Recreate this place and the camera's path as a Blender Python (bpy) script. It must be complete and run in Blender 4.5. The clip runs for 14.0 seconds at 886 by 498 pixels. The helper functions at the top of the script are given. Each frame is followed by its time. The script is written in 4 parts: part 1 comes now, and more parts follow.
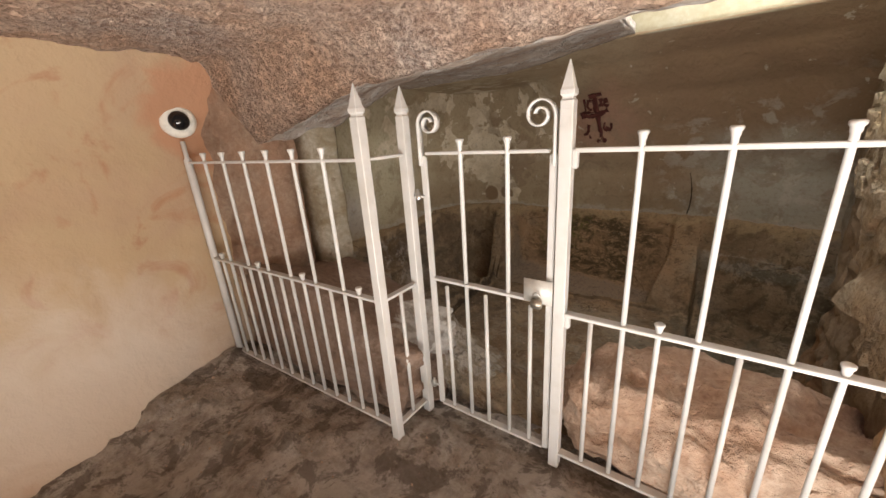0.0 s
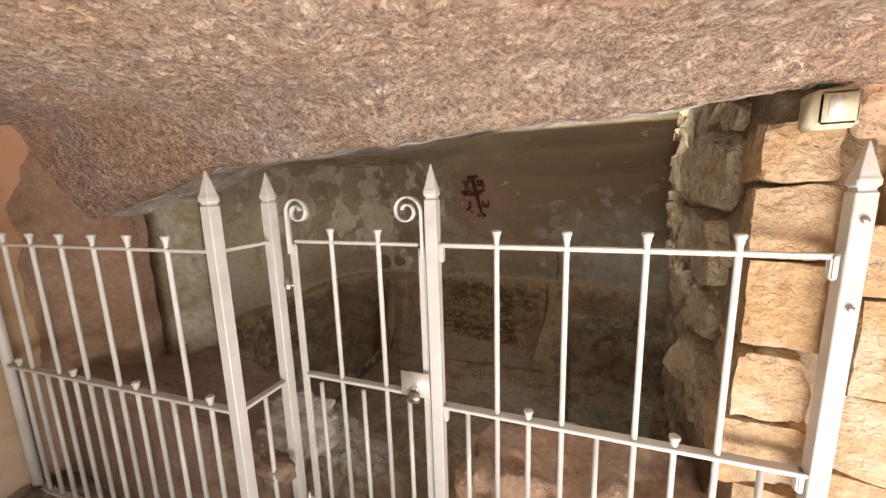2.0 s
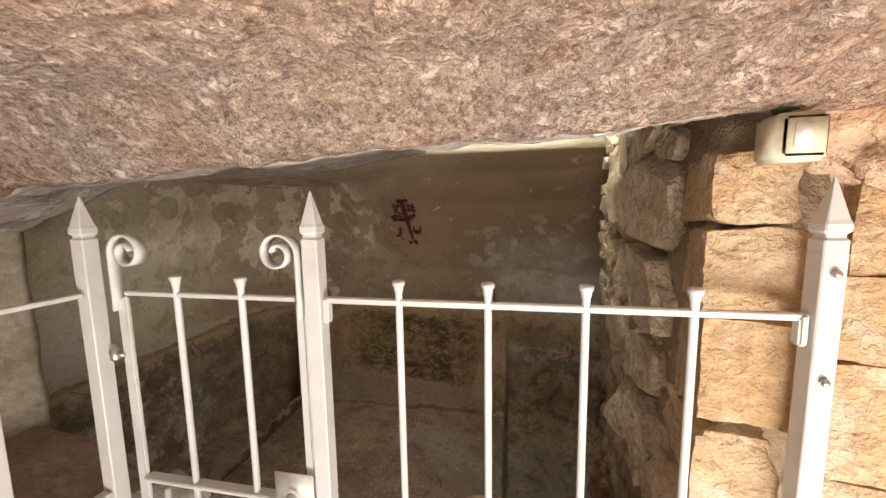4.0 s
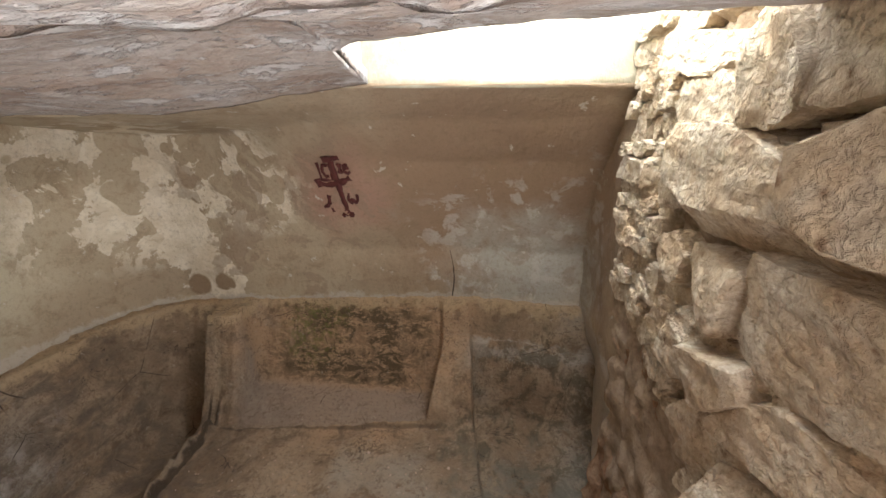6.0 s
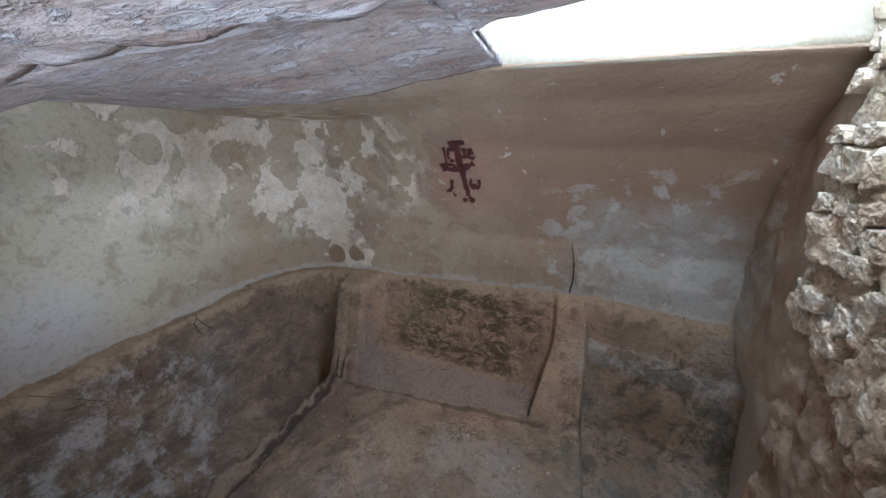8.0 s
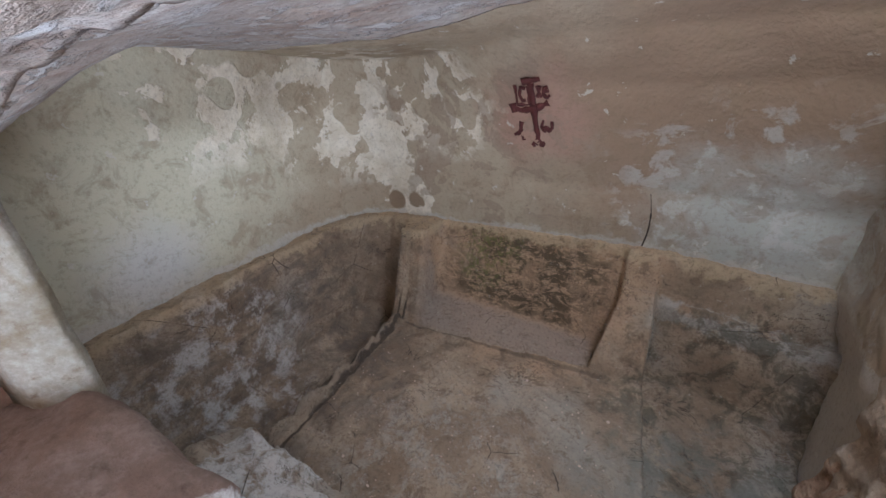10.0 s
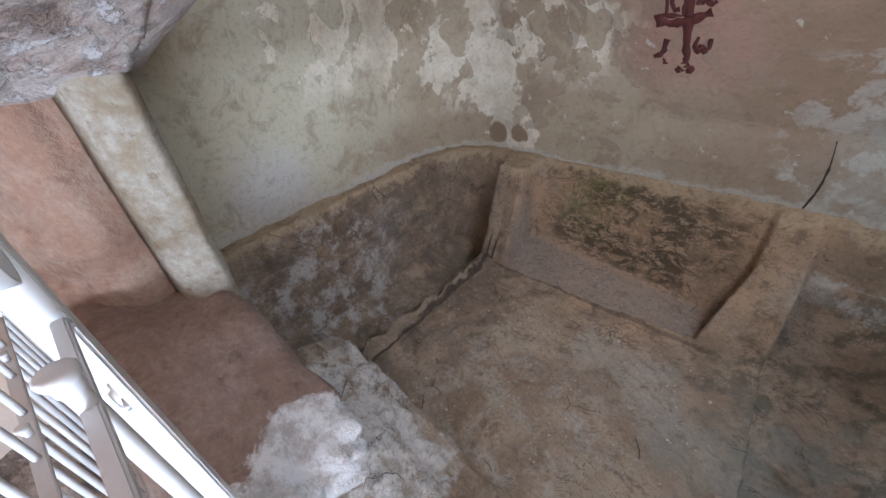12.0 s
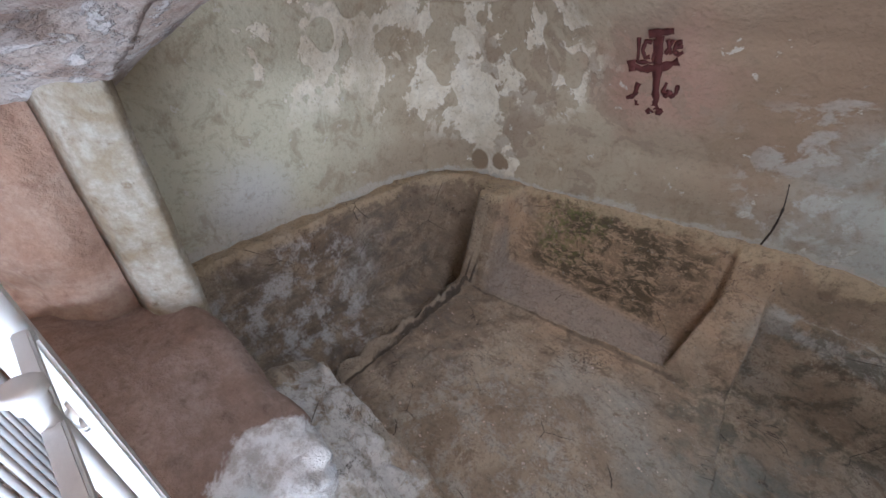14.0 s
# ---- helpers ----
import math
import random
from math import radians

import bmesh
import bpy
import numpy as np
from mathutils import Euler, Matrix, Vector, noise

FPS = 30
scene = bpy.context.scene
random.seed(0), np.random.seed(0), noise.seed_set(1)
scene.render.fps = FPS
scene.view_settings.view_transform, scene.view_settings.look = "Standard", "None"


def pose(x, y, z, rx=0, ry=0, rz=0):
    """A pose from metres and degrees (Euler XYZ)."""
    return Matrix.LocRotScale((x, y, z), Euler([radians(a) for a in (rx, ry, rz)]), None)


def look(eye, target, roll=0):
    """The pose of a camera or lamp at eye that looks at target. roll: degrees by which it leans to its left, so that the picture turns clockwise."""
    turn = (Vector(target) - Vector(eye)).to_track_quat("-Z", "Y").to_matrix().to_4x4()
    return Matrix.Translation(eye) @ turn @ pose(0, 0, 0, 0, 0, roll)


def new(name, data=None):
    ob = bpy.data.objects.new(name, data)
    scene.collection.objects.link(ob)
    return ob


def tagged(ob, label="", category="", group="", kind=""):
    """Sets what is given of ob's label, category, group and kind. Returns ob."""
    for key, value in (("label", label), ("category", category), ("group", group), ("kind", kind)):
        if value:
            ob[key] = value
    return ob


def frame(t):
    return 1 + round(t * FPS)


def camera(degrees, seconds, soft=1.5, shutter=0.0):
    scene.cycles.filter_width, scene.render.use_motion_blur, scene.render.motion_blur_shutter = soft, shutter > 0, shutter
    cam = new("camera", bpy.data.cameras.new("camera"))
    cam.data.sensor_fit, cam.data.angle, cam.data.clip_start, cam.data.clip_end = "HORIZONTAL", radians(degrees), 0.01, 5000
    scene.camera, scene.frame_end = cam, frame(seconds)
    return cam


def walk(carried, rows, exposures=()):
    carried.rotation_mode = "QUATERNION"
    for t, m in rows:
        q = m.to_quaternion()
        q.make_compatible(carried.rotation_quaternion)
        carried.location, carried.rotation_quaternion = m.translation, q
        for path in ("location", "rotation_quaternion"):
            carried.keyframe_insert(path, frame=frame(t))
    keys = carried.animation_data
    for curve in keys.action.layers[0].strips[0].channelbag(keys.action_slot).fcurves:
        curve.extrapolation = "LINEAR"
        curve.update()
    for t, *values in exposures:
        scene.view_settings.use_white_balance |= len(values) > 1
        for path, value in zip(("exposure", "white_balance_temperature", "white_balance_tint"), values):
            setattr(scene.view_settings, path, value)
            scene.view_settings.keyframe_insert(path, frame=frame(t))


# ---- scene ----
cam = camera(101.7, 14.0)
PATH = [
    (0, (0.352, -1.159, 1.332), (-0.771, 0.371, 0.702), -3.9),
    (0.5, (0.387, -1.141, 1.33), (-0.598, 0.5, 0.749), -3.5),
    (1, (0.393, -1.114, 1.37), (-0.474, 0.616, 0.869), -3.2),
    (1.5, (0.41, -1.086, 1.41), (-0.364, 0.713, 1.007), -2.8),
    (2, (0.421, -1.063, 1.427), (-0.255, 0.788, 1.089), -1.7),
    (2.5, (0.433, -1.026, 1.442), (-0.135, 0.867, 1.139), -0.7),
    (3, (0.443, -0.976, 1.453), (-0.051, 0.944, 1.189), -0.4),
    (3.5, (0.471, -0.902, 1.458), (0.026, 1.033, 1.218), -0.5),
    (3.7, (0.472, -0.856, 1.455), (0.043, 1.083, 1.225), -0.7),
    (5.8, (0.194, -0.072, 1.519), (0.258, 1.871, 1.059), -0.3),
    (6, (0.201, -0.039, 1.512), (0.211, 1.899, 1.020), -0.3),
    (6.5, (0.184, -0.025, 1.521), (0.208, 1.913, 1.031), 0.2),
    (7, (0.175, -0.014, 1.520), (0.182, 1.925, 1.035), 0.4),
    (7.5, (0.170, 0.010, 1.527), (-0.168, 1.922, 1.013), 1.4),
    (8, (0.167, 0.017, 1.524), (-0.434, 1.852, 0.944), 0.0),
    (8.2, (0.170, 0.025, 1.515), (-0.507, 1.825, 0.905), -0.3),
    (10.3, (0.017, 0.015, 1.529), (-0.808, 1.579, 0.595), -1.5),
    (10.5, (-0.006, 0.039, 1.531), (-0.865, 1.546, 0.535), -1.5),
    (11, (-0.035, 0.066, 1.499), (-1.052, 1.385, 0.391), -2.9),
    (11.5, (-0.044, 0.076, 1.509), (-1.119, 1.295, 0.344), -3.7),
    (12, (-0.036, 0.069, 1.515), (-1.143, 1.276, 0.367), -4.0),
    (12.5, (-0.036, 0.067, 1.521), (-1.152, 1.292, 0.400), -3.6),
    (13, (-0.032, 0.060, 1.517), (-1.127, 1.335, 0.433), -1.8),
    (13.5, (-0.039, 0.055, 1.517), (-1.113, 1.371, 0.460), -0.5),
    (14, (-0.036, 0.057, 1.522), (-1.091, 1.394, 0.474), 0.4),
]
walk(cam, [(t, look(e, g, r)) for t, e, g, r in PATH],
     [(0, 0.42, 6800, 10), (2, 0.32, 6800, 10), (3.7, 0.28, 6800, 10), (5.8, 1.3, 6100, 9), (6.6, 1.3, 5500, 8), (7.4, 1.2, 4900, 8), (8.2, 1.15, 4700, 8), (10.3, 1.45, 4850, 8), (14, 1.45, 4850, 8)])

# ---- light ----
world = bpy.data.worlds.new("sky")
scene.world = world
world.use_nodes = True
wn = world.node_tree
sky = wn.nodes.new("ShaderNodeTexSky")
sky.sky_type, sky.sun_disc, sky.sun_elevation, sky.sun_rotation = "NISHITA", False, radians(31), radians(287)
wn.links.new(sky.outputs[0], wn.nodes["Background"].inputs[0])
wn.nodes["Background"].inputs[1].default_value = 0.12


def area(name, m, w, h, power, color):
    la = bpy.data.lights.new(name, "AREA")
    la.shape, la.size, la.size_y, la.energy, la.color = "RECTANGLE", w, h, power, color
    ob = new(name, la)
    ob.matrix_world = m
    return ob


sun = bpy.data.lights.new("sun", "SUN")
sun.energy, sun.angle, sun.color = 3.0, radians(0.6), (1, 0.95, 0.86)
new("sun", sun).matrix_world = look((0, 0, 10), (16, -5, 0))
# unseen upward panel added behind the walker, for daylight bounced at the cave mouth
area("mouth_bounce_panel", look((0.85, -1.72, 0.08), (0.65, -1.54, 1.1)), 2.4, 0.9, 120, (1.0, 0.95, 0.9))
# daylight through the open end of the light shaft
area("shaft_daylight", look((0.75, 1.12, 2.30), (-0.7, 1.45, 0.8)), 0.85, 0.45, 17, (1.0, 0.97, 0.92))
area("shaft_end_daylight", look((1.30, 1.10, 2.03), (-1.7, 1.65, 1.15)), 0.6, 0.30, 50, (1.0, 0.97, 0.92))


# ---- materials ----
class Mat:
    """A node material under construction."""

    def __init__(self, name, rough=0.9, metal=0.0):
        self.m = bpy.data.materials.new(name)
        self.m.use_nodes = True
        self.t = self.m.node_tree
        self.b = self.t.nodes["Principled BSDF"]
        self.b.inputs["Roughness"].default_value = rough
        self.b.inputs["Metallic"].default_value = metal
        self.b.inputs["Specular IOR Level"].default_value = 0.25
        self.p = self.t.nodes.new("ShaderNodeTexCoord").outputs["Object"]
        self.g = self.t.nodes.new("ShaderNodeNewGeometry").outputs["Position"]

    def link(self, a, b):
        self.t.links.new(a, b)

    def noise(self, scale, detail=6, rough=0.6, dist=0.0, stretch=None):
        n = self.t.nodes.new("ShaderNodeTexNoise")
        n.inputs["Scale"].default_value, n.inputs["Detail"].default_value = scale, detail
        n.inputs["Roughness"].default_value, n.inputs["Distortion"].default_value = rough, dist
        src = self.g
        if stretch:
            mp = self.t.nodes.new("ShaderNodeMapping")
            mp.inputs["Scale"].default_value = stretch
            self.link(self.g, mp.inputs["Vector"])
            src = mp.outputs[0]
        self.link(src, n.inputs["Vector"])
        return n.outputs["Fac"]

    def voronoi(self, scale, feature="F1"):
        n = self.t.nodes.new("ShaderNodeTexVoronoi")
        n.feature = feature
        n.inputs["Scale"].default_value = scale
        self.link(self.g, n.inputs["Vector"])
        return n.outputs["Distance"]

    def ramp(self, fac, lo, hi):
        n = self.t.nodes.new("ShaderNodeMapRange")
        n.interpolation_type = "SMOOTHSTEP"
        n.inputs["From Min"].default_value, n.inputs["From Max"].default_value = lo, hi
        self.link(fac, n.inputs["Value"])
        return n.outputs[0]

    def math(self, op, a, b):
        n = self.t.nodes.new("ShaderNodeMath")
        n.operation = op
        for k, v in enumerate((a, b)):
            if isinstance(v, (int, float)):
                n.inputs[k].default_value = v
            else:
                self.link(v, n.inputs[k])
        return n.outputs[0]

    def mix(self, fac, a, b, mode="MIX"):
        n = self.t.nodes.new("ShaderNodeMix")
        n.data_type, n.blend_type = "RGBA", mode
        for k, v in ((0, fac), (6, a), (7, b)):
            if isinstance(v, (int, float)):
                n.inputs[k].default_value = v
            elif isinstance(v, tuple):
                n.inputs[k].default_value = (*v, 1)
            else:
                self.link(v, n.inputs[k])
        return n.outputs[2]

    def near(self, x, y, z, r, wobble=0.5, scale=5, soft=0.15):
        """A ragged-edged blotch round a place in the world: 1 inside, 0 outside."""
        n = self.t.nodes.new("ShaderNodeVectorMath")
        n.operation = "DISTANCE"
        n.inputs[1].default_value = (x, y, z)
        self.link(self.g, n.inputs[0])
        d = self.math("DIVIDE", n.outputs["Value"], r)
        w = self.math("MULTIPLY", self.math("SUBTRACT", self.noise(scale, 5, 0.6, 0.4), 0.5), wobble * 4)
        e = self.math("ADD", d, w)
        return self.ramp(e, 1 + soft, 1 - soft)

    def color(self, c):
        self.link(c, self.b.inputs["Base Color"])

    def bump(self, h, strength, dist):
        n = self.t.nodes.new("ShaderNodeBump")
        n.inputs["Strength"].default_value, n.inputs["Distance"].default_value = strength, dist
        self.link(h, n.inputs["Height"])
        old = self.b.inputs["Normal"].links
        if old:
            self.link(old[0].from_socket, n.inputs["Normal"])
        self.link(n.outputs[0], self.b.inputs["Normal"])


def rock(name, base, dark, light, grain=60, relief=0.02, patch=3.0, seed_stretch=None):
    k = Mat(name)
    c = k.mix(k.ramp(k.noise(patch, 5, 0.6, 0.5), 0.35, 0.65), base, light)
    c = k.mix(k.ramp(k.noise(patch * 3.1, 6, 0.7), 0.52, 0.75), c, dark)
    fine = k.noise(grain, 4, 0.7, 0, seed_stretch)
    c = k.mix(k.ramp(fine, 0.35, 0.7), k.mix(0.45, c, dark), c)
    k.color(c)
    k.bump(k.noise(grain * 0.35, 6, 0.65), 0.8, relief)
    k.bump(fine, 0.6, relief * 0.35)
    return k


def worked_rock():
    """Pink limestone dressed with a pick: pitted and grainy."""
    k = Mat("pitted_pink_rock")
    c = k.mix(k.ramp(k.noise(2.2, 5, 0.6, 0.6), 0.35, 0.68), (0.80, 0.54, 0.39), (0.82, 0.65, 0.54))
    c = k.mix(k.ramp(k.noise(1.3, 4, 0.5), 0.5, 0.72), c, (0.62, 0.53, 0.48))
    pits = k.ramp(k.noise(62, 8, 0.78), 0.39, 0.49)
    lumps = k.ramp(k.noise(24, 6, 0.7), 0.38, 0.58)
    # shade in hollows and pits is put into the colour, over the relief
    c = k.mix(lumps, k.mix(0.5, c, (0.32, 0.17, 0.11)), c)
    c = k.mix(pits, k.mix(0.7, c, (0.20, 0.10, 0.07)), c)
    k.color(c)
    chips = k.ramp(k.noise(48, 3, 0.55, 0.6), 0.40, 0.60)
    k.bump(k.noise(16, 7, 0.75), 0.9, 0.035)
    k.bump(chips, 1.0, 0.018)
    k.bump(lumps, 0.8, 0.016)
    k.bump(pits, 0.9, 0.010)
    return k.m


def outer_plaster():
    k = Mat("ochre_limewash", 0.85)
    c = k.mix(k.ramp(k.noise(1.6, 5, 0.55, 0.6), 0.35, 0.65), (0.46, 0.34, 0.215), (0.43, 0.30, 0.205))
    c = k.mix(k.ramp(k.noise(3.3, 6, 0.6, 1.0), 0.54, 0.66), c, (0.40, 0.235, 0.145))
    c = k.mix(k.near(-2, -0.1, 1.5, 0.33, 0.35, 4, 0.2), c, (0.45, 0.25, 0.155))
    c = k.mix(k.near(-2, -0.9, 0.0, 0.6, 0.4, 3, 0.5), c, (0.60, 0.52, 0.44))
    k.color(c)
    k.bump(k.noise(6, 5, 0.6), 0.5, 0.03)
    k.bump(k.noise(45, 4, 0.6), 0.25, 0.006)
    return k.m


def chamber_plaster():
    """Old lime plaster, tan and stained, with pale ragged patches near the corner."""
    k = Mat("stained_lime_plaster", 0.8)
    c = k.mix(k.ramp(k.noise(1.5, 4, 0.5, 0.4), 0.35, 0.65), (0.36, 0.285, 0.195), (0.42, 0.345, 0.24))
    c = k.mix(k.near(0.45, 2.15, 1.40, 0.95, 0.3, 2.5, 0.5), c, (0.27, 0.185, 0.12))
    c = k.mix(k.near(-0.45, 2.2, 1.25, 0.30, 0.4, 5, 0.6), c, (0.35, 0.215, 0.155))
    c = k.mix(k.near(-2.0, 0.9, 1.0, 0.8, 0.3, 2.5, 0.6), c, (0.50, 0.455, 0.33))
    c = k.mix(k.near(0.8, 2.4, 0.70, 0.45, 0.4, 4, 0.6), c, (0.40, 0.38, 0.33))
    c = k.mix(k.near(-2.0, 0.85, 0.65, 0.22, 0.3, 4, 0.7), c, (0.50, 0.47, 0.42))
    dirt = k.ramp(k.noise(5.5, 7, 0.7, 0.6), 0.50, 0.62)
    c = k.mix(k.math("MULTIPLY", dirt, 0.45), c, (0.24, 0.17, 0.105))
    # limewash left on the wall in ragged islands, with round holes where it has fallen
    zone = k.math("MAXIMUM", k.near(-1.80, 2.3, 1.45, 0.62, 0.3, 2.5, 0.3), k.near(-2.0, 1.35, 1.52, 0.42, 0.4, 3, 0.3))
    zone = k.math("MAXIMUM", zone, k.near(-1.05, 2.45, 1.45, 0.40, 0.5, 3, 0.3))
    flake = k.ramp(k.noise(4.2, 5, 0.6, 0.3), 0.49, 0.515)
    holes = k.ramp(k.voronoi(5.5, "SMOOTH_F1"), 0.30, 0.34)
    pale = k.math("MULTIPLY", zone, k.math("MULTIPLY", flake, holes))
    core = k.math("MAXIMUM", k.near(-1.70, 2.50, 1.45, 0.15, 0.4, 6, 0.04), k.near(-1.66, 2.52, 1.18, 0.20, 0.4, 6, 0.04))
    core = k.math("MAXIMUM", core, k.math("MAXIMUM", k.near(-1.62, 2.53, 0.92, 0.21, 0.4, 7, 0.04), k.near(-1.45, 2.53, 0.66, 0.21, 0.4, 7, 0.04)))
    core = k.math("MAXIMUM", core, k.near(-1.88, 2.2, 1.05, 0.14, 0.5, 7, 0.05))
    pale = k.math("MAXIMUM", pale, core)
    c = k.mix(pale, c, k.mix(k.ramp(k.noise(9, 5, 0.6), 0.35, 0.65), (0.58, 0.50, 0.375), (0.69, 0.62, 0.50)))
    tea = k.math("MULTIPLY", k.near(-0.9, 2.4, 1.1, 0.75, 0.4, 3, 0.3), k.ramp(k.noise(4.7, 5, 0.6, 0.5), 0.52, 0.56))
    c = k.mix(k.math("MULTIPLY", tea, 0.6), c, (0.27, 0.20, 0.14))
    milk = k.math("MULTIPLY", k.near(0.75, 2.35, 0.85, 0.7, 0.4, 3, 0.4), k.ramp(k.noise(6.3, 6, 0.65, 0.4), 0.52, 0.60))
    c = k.mix(k.math("MULTIPLY", milk, 0.6), c, (0.50, 0.47, 0.42))
    spot = k.math("MAXIMUM", k.near(-1.60, 2.53, 0.60, 0.085, 0.12, 8, 0.12), k.near(-1.41, 2.53, 0.62, 0.07, 0.35, 12, 0.12))
    c = k.mix(spot, c, (0.27, 0.195, 0.125))
    sep = k.t.nodes.new("ShaderNodeSeparateXYZ")
    k.link(k.g, sep.inputs[0])
    low = k.math("ADD", sep.outputs["Z"], k.math("MULTIPLY", k.math("SUBTRACT", k.noise(9, 7, 0.75), 0.5), 0.22))
    c = k.mix(k.math("MULTIPLY", k.ramp(low, 0.535, 0.50), 0.8), c, (0.48, 0.43, 0.36))
    fleck = k.ramp(k.noise(11, 4, 0.6, 0.2), 0.66, 0.69)
    c = k.mix(k.math("MULTIPLY", fleck, 0.7), c, (0.55, 0.50, 0.42))
    c = k.mix(k.math("MULTIPLY", k.ramp(k.noise(40, 6, 0.75), 0.48, 0.68), 0.35), c, (0.17, 0.12, 0.075))
    k.color(c)
    k.bump(pale, 0.5, 0.006)
    k.bump(k.noise(7, 6, 0.65), 0.5, 0.03)
    k.bump(k.noise(60, 5, 0.7), 0.35, 0.006)
    return k.m


def bench_rock():
    """Rock-cut troughs and benches: grey brown, damp, mossy, chalky in places."""
    k = Mat("damp_tomb_rock", 0.8)
    c = k.mix(k.ramp(k.noise(2.4, 6, 0.65, 0.5), 0.38, 0.62), (0.280, 0.203, 0.133), (0.434, 0.336, 0.231))
    c = k.mix(k.ramp(k.noise(1.2, 4, 0.5, 0.3), 0.5, 0.7), c, (0.378, 0.343, 0.287))
    c = k.mix(k.near(-0.4, 2.5, 0.35, 0.85, 0.4, 4, 0.3), c, (0.462, 0.315, 0.196))
    c = k.mix(k.ramp(k.noise(7, 7, 0.75, 0.4), 0.52, 0.64), c, (0.224, 0.154, 0.098))
    pos = k.t.nodes.new("ShaderNodeSeparateXYZ")
    k.link(k.g, pos.inputs[0])
    face = k.math("MULTIPLY", k.ramp(pos.outputs["Y"], 2.30, 2.36), k.ramp(pos.outputs["X"], 0.20, 0.10))
    face = k.math("MULTIPLY", face, k.ramp(pos.outputs["X"], -1.12, -1.0))
    lichen = k.math("MULTIPLY", k.near(-0.45, 2.42, 0.10, 0.55, 0.4, 4, 0.4), k.ramp(k.noise(11, 8, 0.8, 0.8, (1, 1, 2.2)), 0.43, 0.52))
    lichen = k.math("MULTIPLY", lichen, face)
    c = k.mix(k.math("MULTIPLY", lichen, 0.9), c, (0.085, 0.066, 0.036))
    rust = k.math("MULTIPLY", face, k.ramp(k.noise(6, 6, 0.7, 0.4), 0.50, 0.62))
    c = k.mix(k.math("MULTIPLY", rust, 0.55), c, (0.50, 0.33, 0.20))
    nichefloor = k.math("MULTIPLY", k.math("MULTIPLY", k.ramp(pos.outputs["Y"], 1.97, 2.02), k.ramp(pos.outputs["Y"], 2.34, 2.26)), k.math("MULTIPLY", k.ramp(pos.outputs["X"], 0.12, 0.04), k.ramp(pos.outputs["X"], -1.22, -1.12)))
    c = k.mix(k.math("MULTIPLY", nichefloor, 0.7), c, (0.34, 0.275, 0.225))
    moss = k.math("MULTIPLY", k.near(-0.75, 2.42, 0.30, 0.22, 0.5, 6, 0.5), k.ramp(k.noise(30, 5, 0.7), 0.45, 0.6))
    c = k.mix(k.math("MULTIPLY", moss, 0.7), c, (0.154, 0.168, 0.042))
    damp = k.math("MULTIPLY", k.near(-1.85, 1.3, 0.1, 0.95, 0.3, 3, 0.4), k.ramp(k.noise(5, 7, 0.75, 0.5, (1, 1, 2)), 0.36, 0.62))
    c = k.mix(k.math("MULTIPLY", damp, 0.85), c, (0.161, 0.126, 0.098))
    bloom = k.math("MULTIPLY", k.near(-1.9, 0.95, 0.1, 0.5, 0.5, 5, 0.5), k.ramp(k.noise(6, 7, 0.72), 0.46, 0.60))
    c = k.mix(bloom, c, (0.560, 0.518, 0.476))
    sep = k.t.nodes.new("ShaderNodeSeparateXYZ")
    k.link(k.g, sep.inputs[0])
    high = k.math("ADD", sep.outputs["Z"], k.math("MULTIPLY", k.math("SUBTRACT", k.noise(6, 6, 0.7), 0.5), 0.35))
    c = k.mix(k.math("MULTIPLY", k.ramp(high, 0.40, 0.46), 0.75), c, (0.56, 0.43, 0.27))
    # groove shade painted as dark lines beside the kerb and along the shelf
    wander = k.math("MULTIPLY", k.math("SUBTRACT", k.noise(7, 5, 0.6), 0.5), 0.05)
    kx = k.math("ABSOLUTE", k.math("ADD", k.math("ADD", sep.outputs["X"], 1.316), wander), 0)
    groove_shade = k.ramp(k.math("ABSOLUTE", k.math("SUBTRACT", kx, 0.03), 0), 0.014, 0.004)
    groove_shade = k.math("MULTIPLY", groove_shade, k.ramp(sep.outputs["Y"], 0.72, 0.80))
    groove_shade = k.math("MULTIPLY", groove_shade, k.ramp(sep.outputs["Y"], 2.12, 2.04))
    # kerb crest lightened in the colour to stand out from its grooves
    strip = k.math("MULTIPLY", k.ramp(kx, 0.026, 0.016), k.ramp(sep.outputs["Y"], 0.72, 0.80))
    c = k.mix(k.math("MULTIPLY", strip, 0.5), c, (0.42, 0.33, 0.23))
    sy = k.math("ABSOLUTE", k.math("ADD", k.math("SUBTRACT", sep.outputs["Y"], 1.955), wander), 0)
    shelf = k.math("MULTIPLY", k.ramp(sy, 0.018, 0.004), k.math("MULTIPLY", k.ramp(sep.outputs["X"], -1.28, -1.22), k.ramp(sep.outputs["X"], 0.22, 0.16)))
    groove_shade = k.math("MULTIPLY", k.math("MAXIMUM", groove_shade, k.math("MULTIPLY", shelf, 0.6)), k.ramp(sep.outputs["Z"], 0.08, 0.0))
    c = k.mix(k.math("MULTIPLY", groove_shade, 0.85), c, (0.055, 0.04, 0.028))
    lipz = k.math("MULTIPLY", k.ramp(high, 0.10, 0.15), k.ramp(high, 0.24, 0.19))
    lipz = k.math("MULTIPLY", lipz, k.ramp(sep.outputs["X"], 0.35, 0.5))
    c = k.mix(k.math("MULTIPLY", lipz, 0.8), c, (0.480, 0.440, 0.380))
    chalk = k.math("MAXIMUM", k.near(-0.95, 0.5, 0.25, 0.30, 0.5, 6, 0.1), k.near(-0.65, 0.45, 0.15, 0.25, 0.5, 6, 0.1))
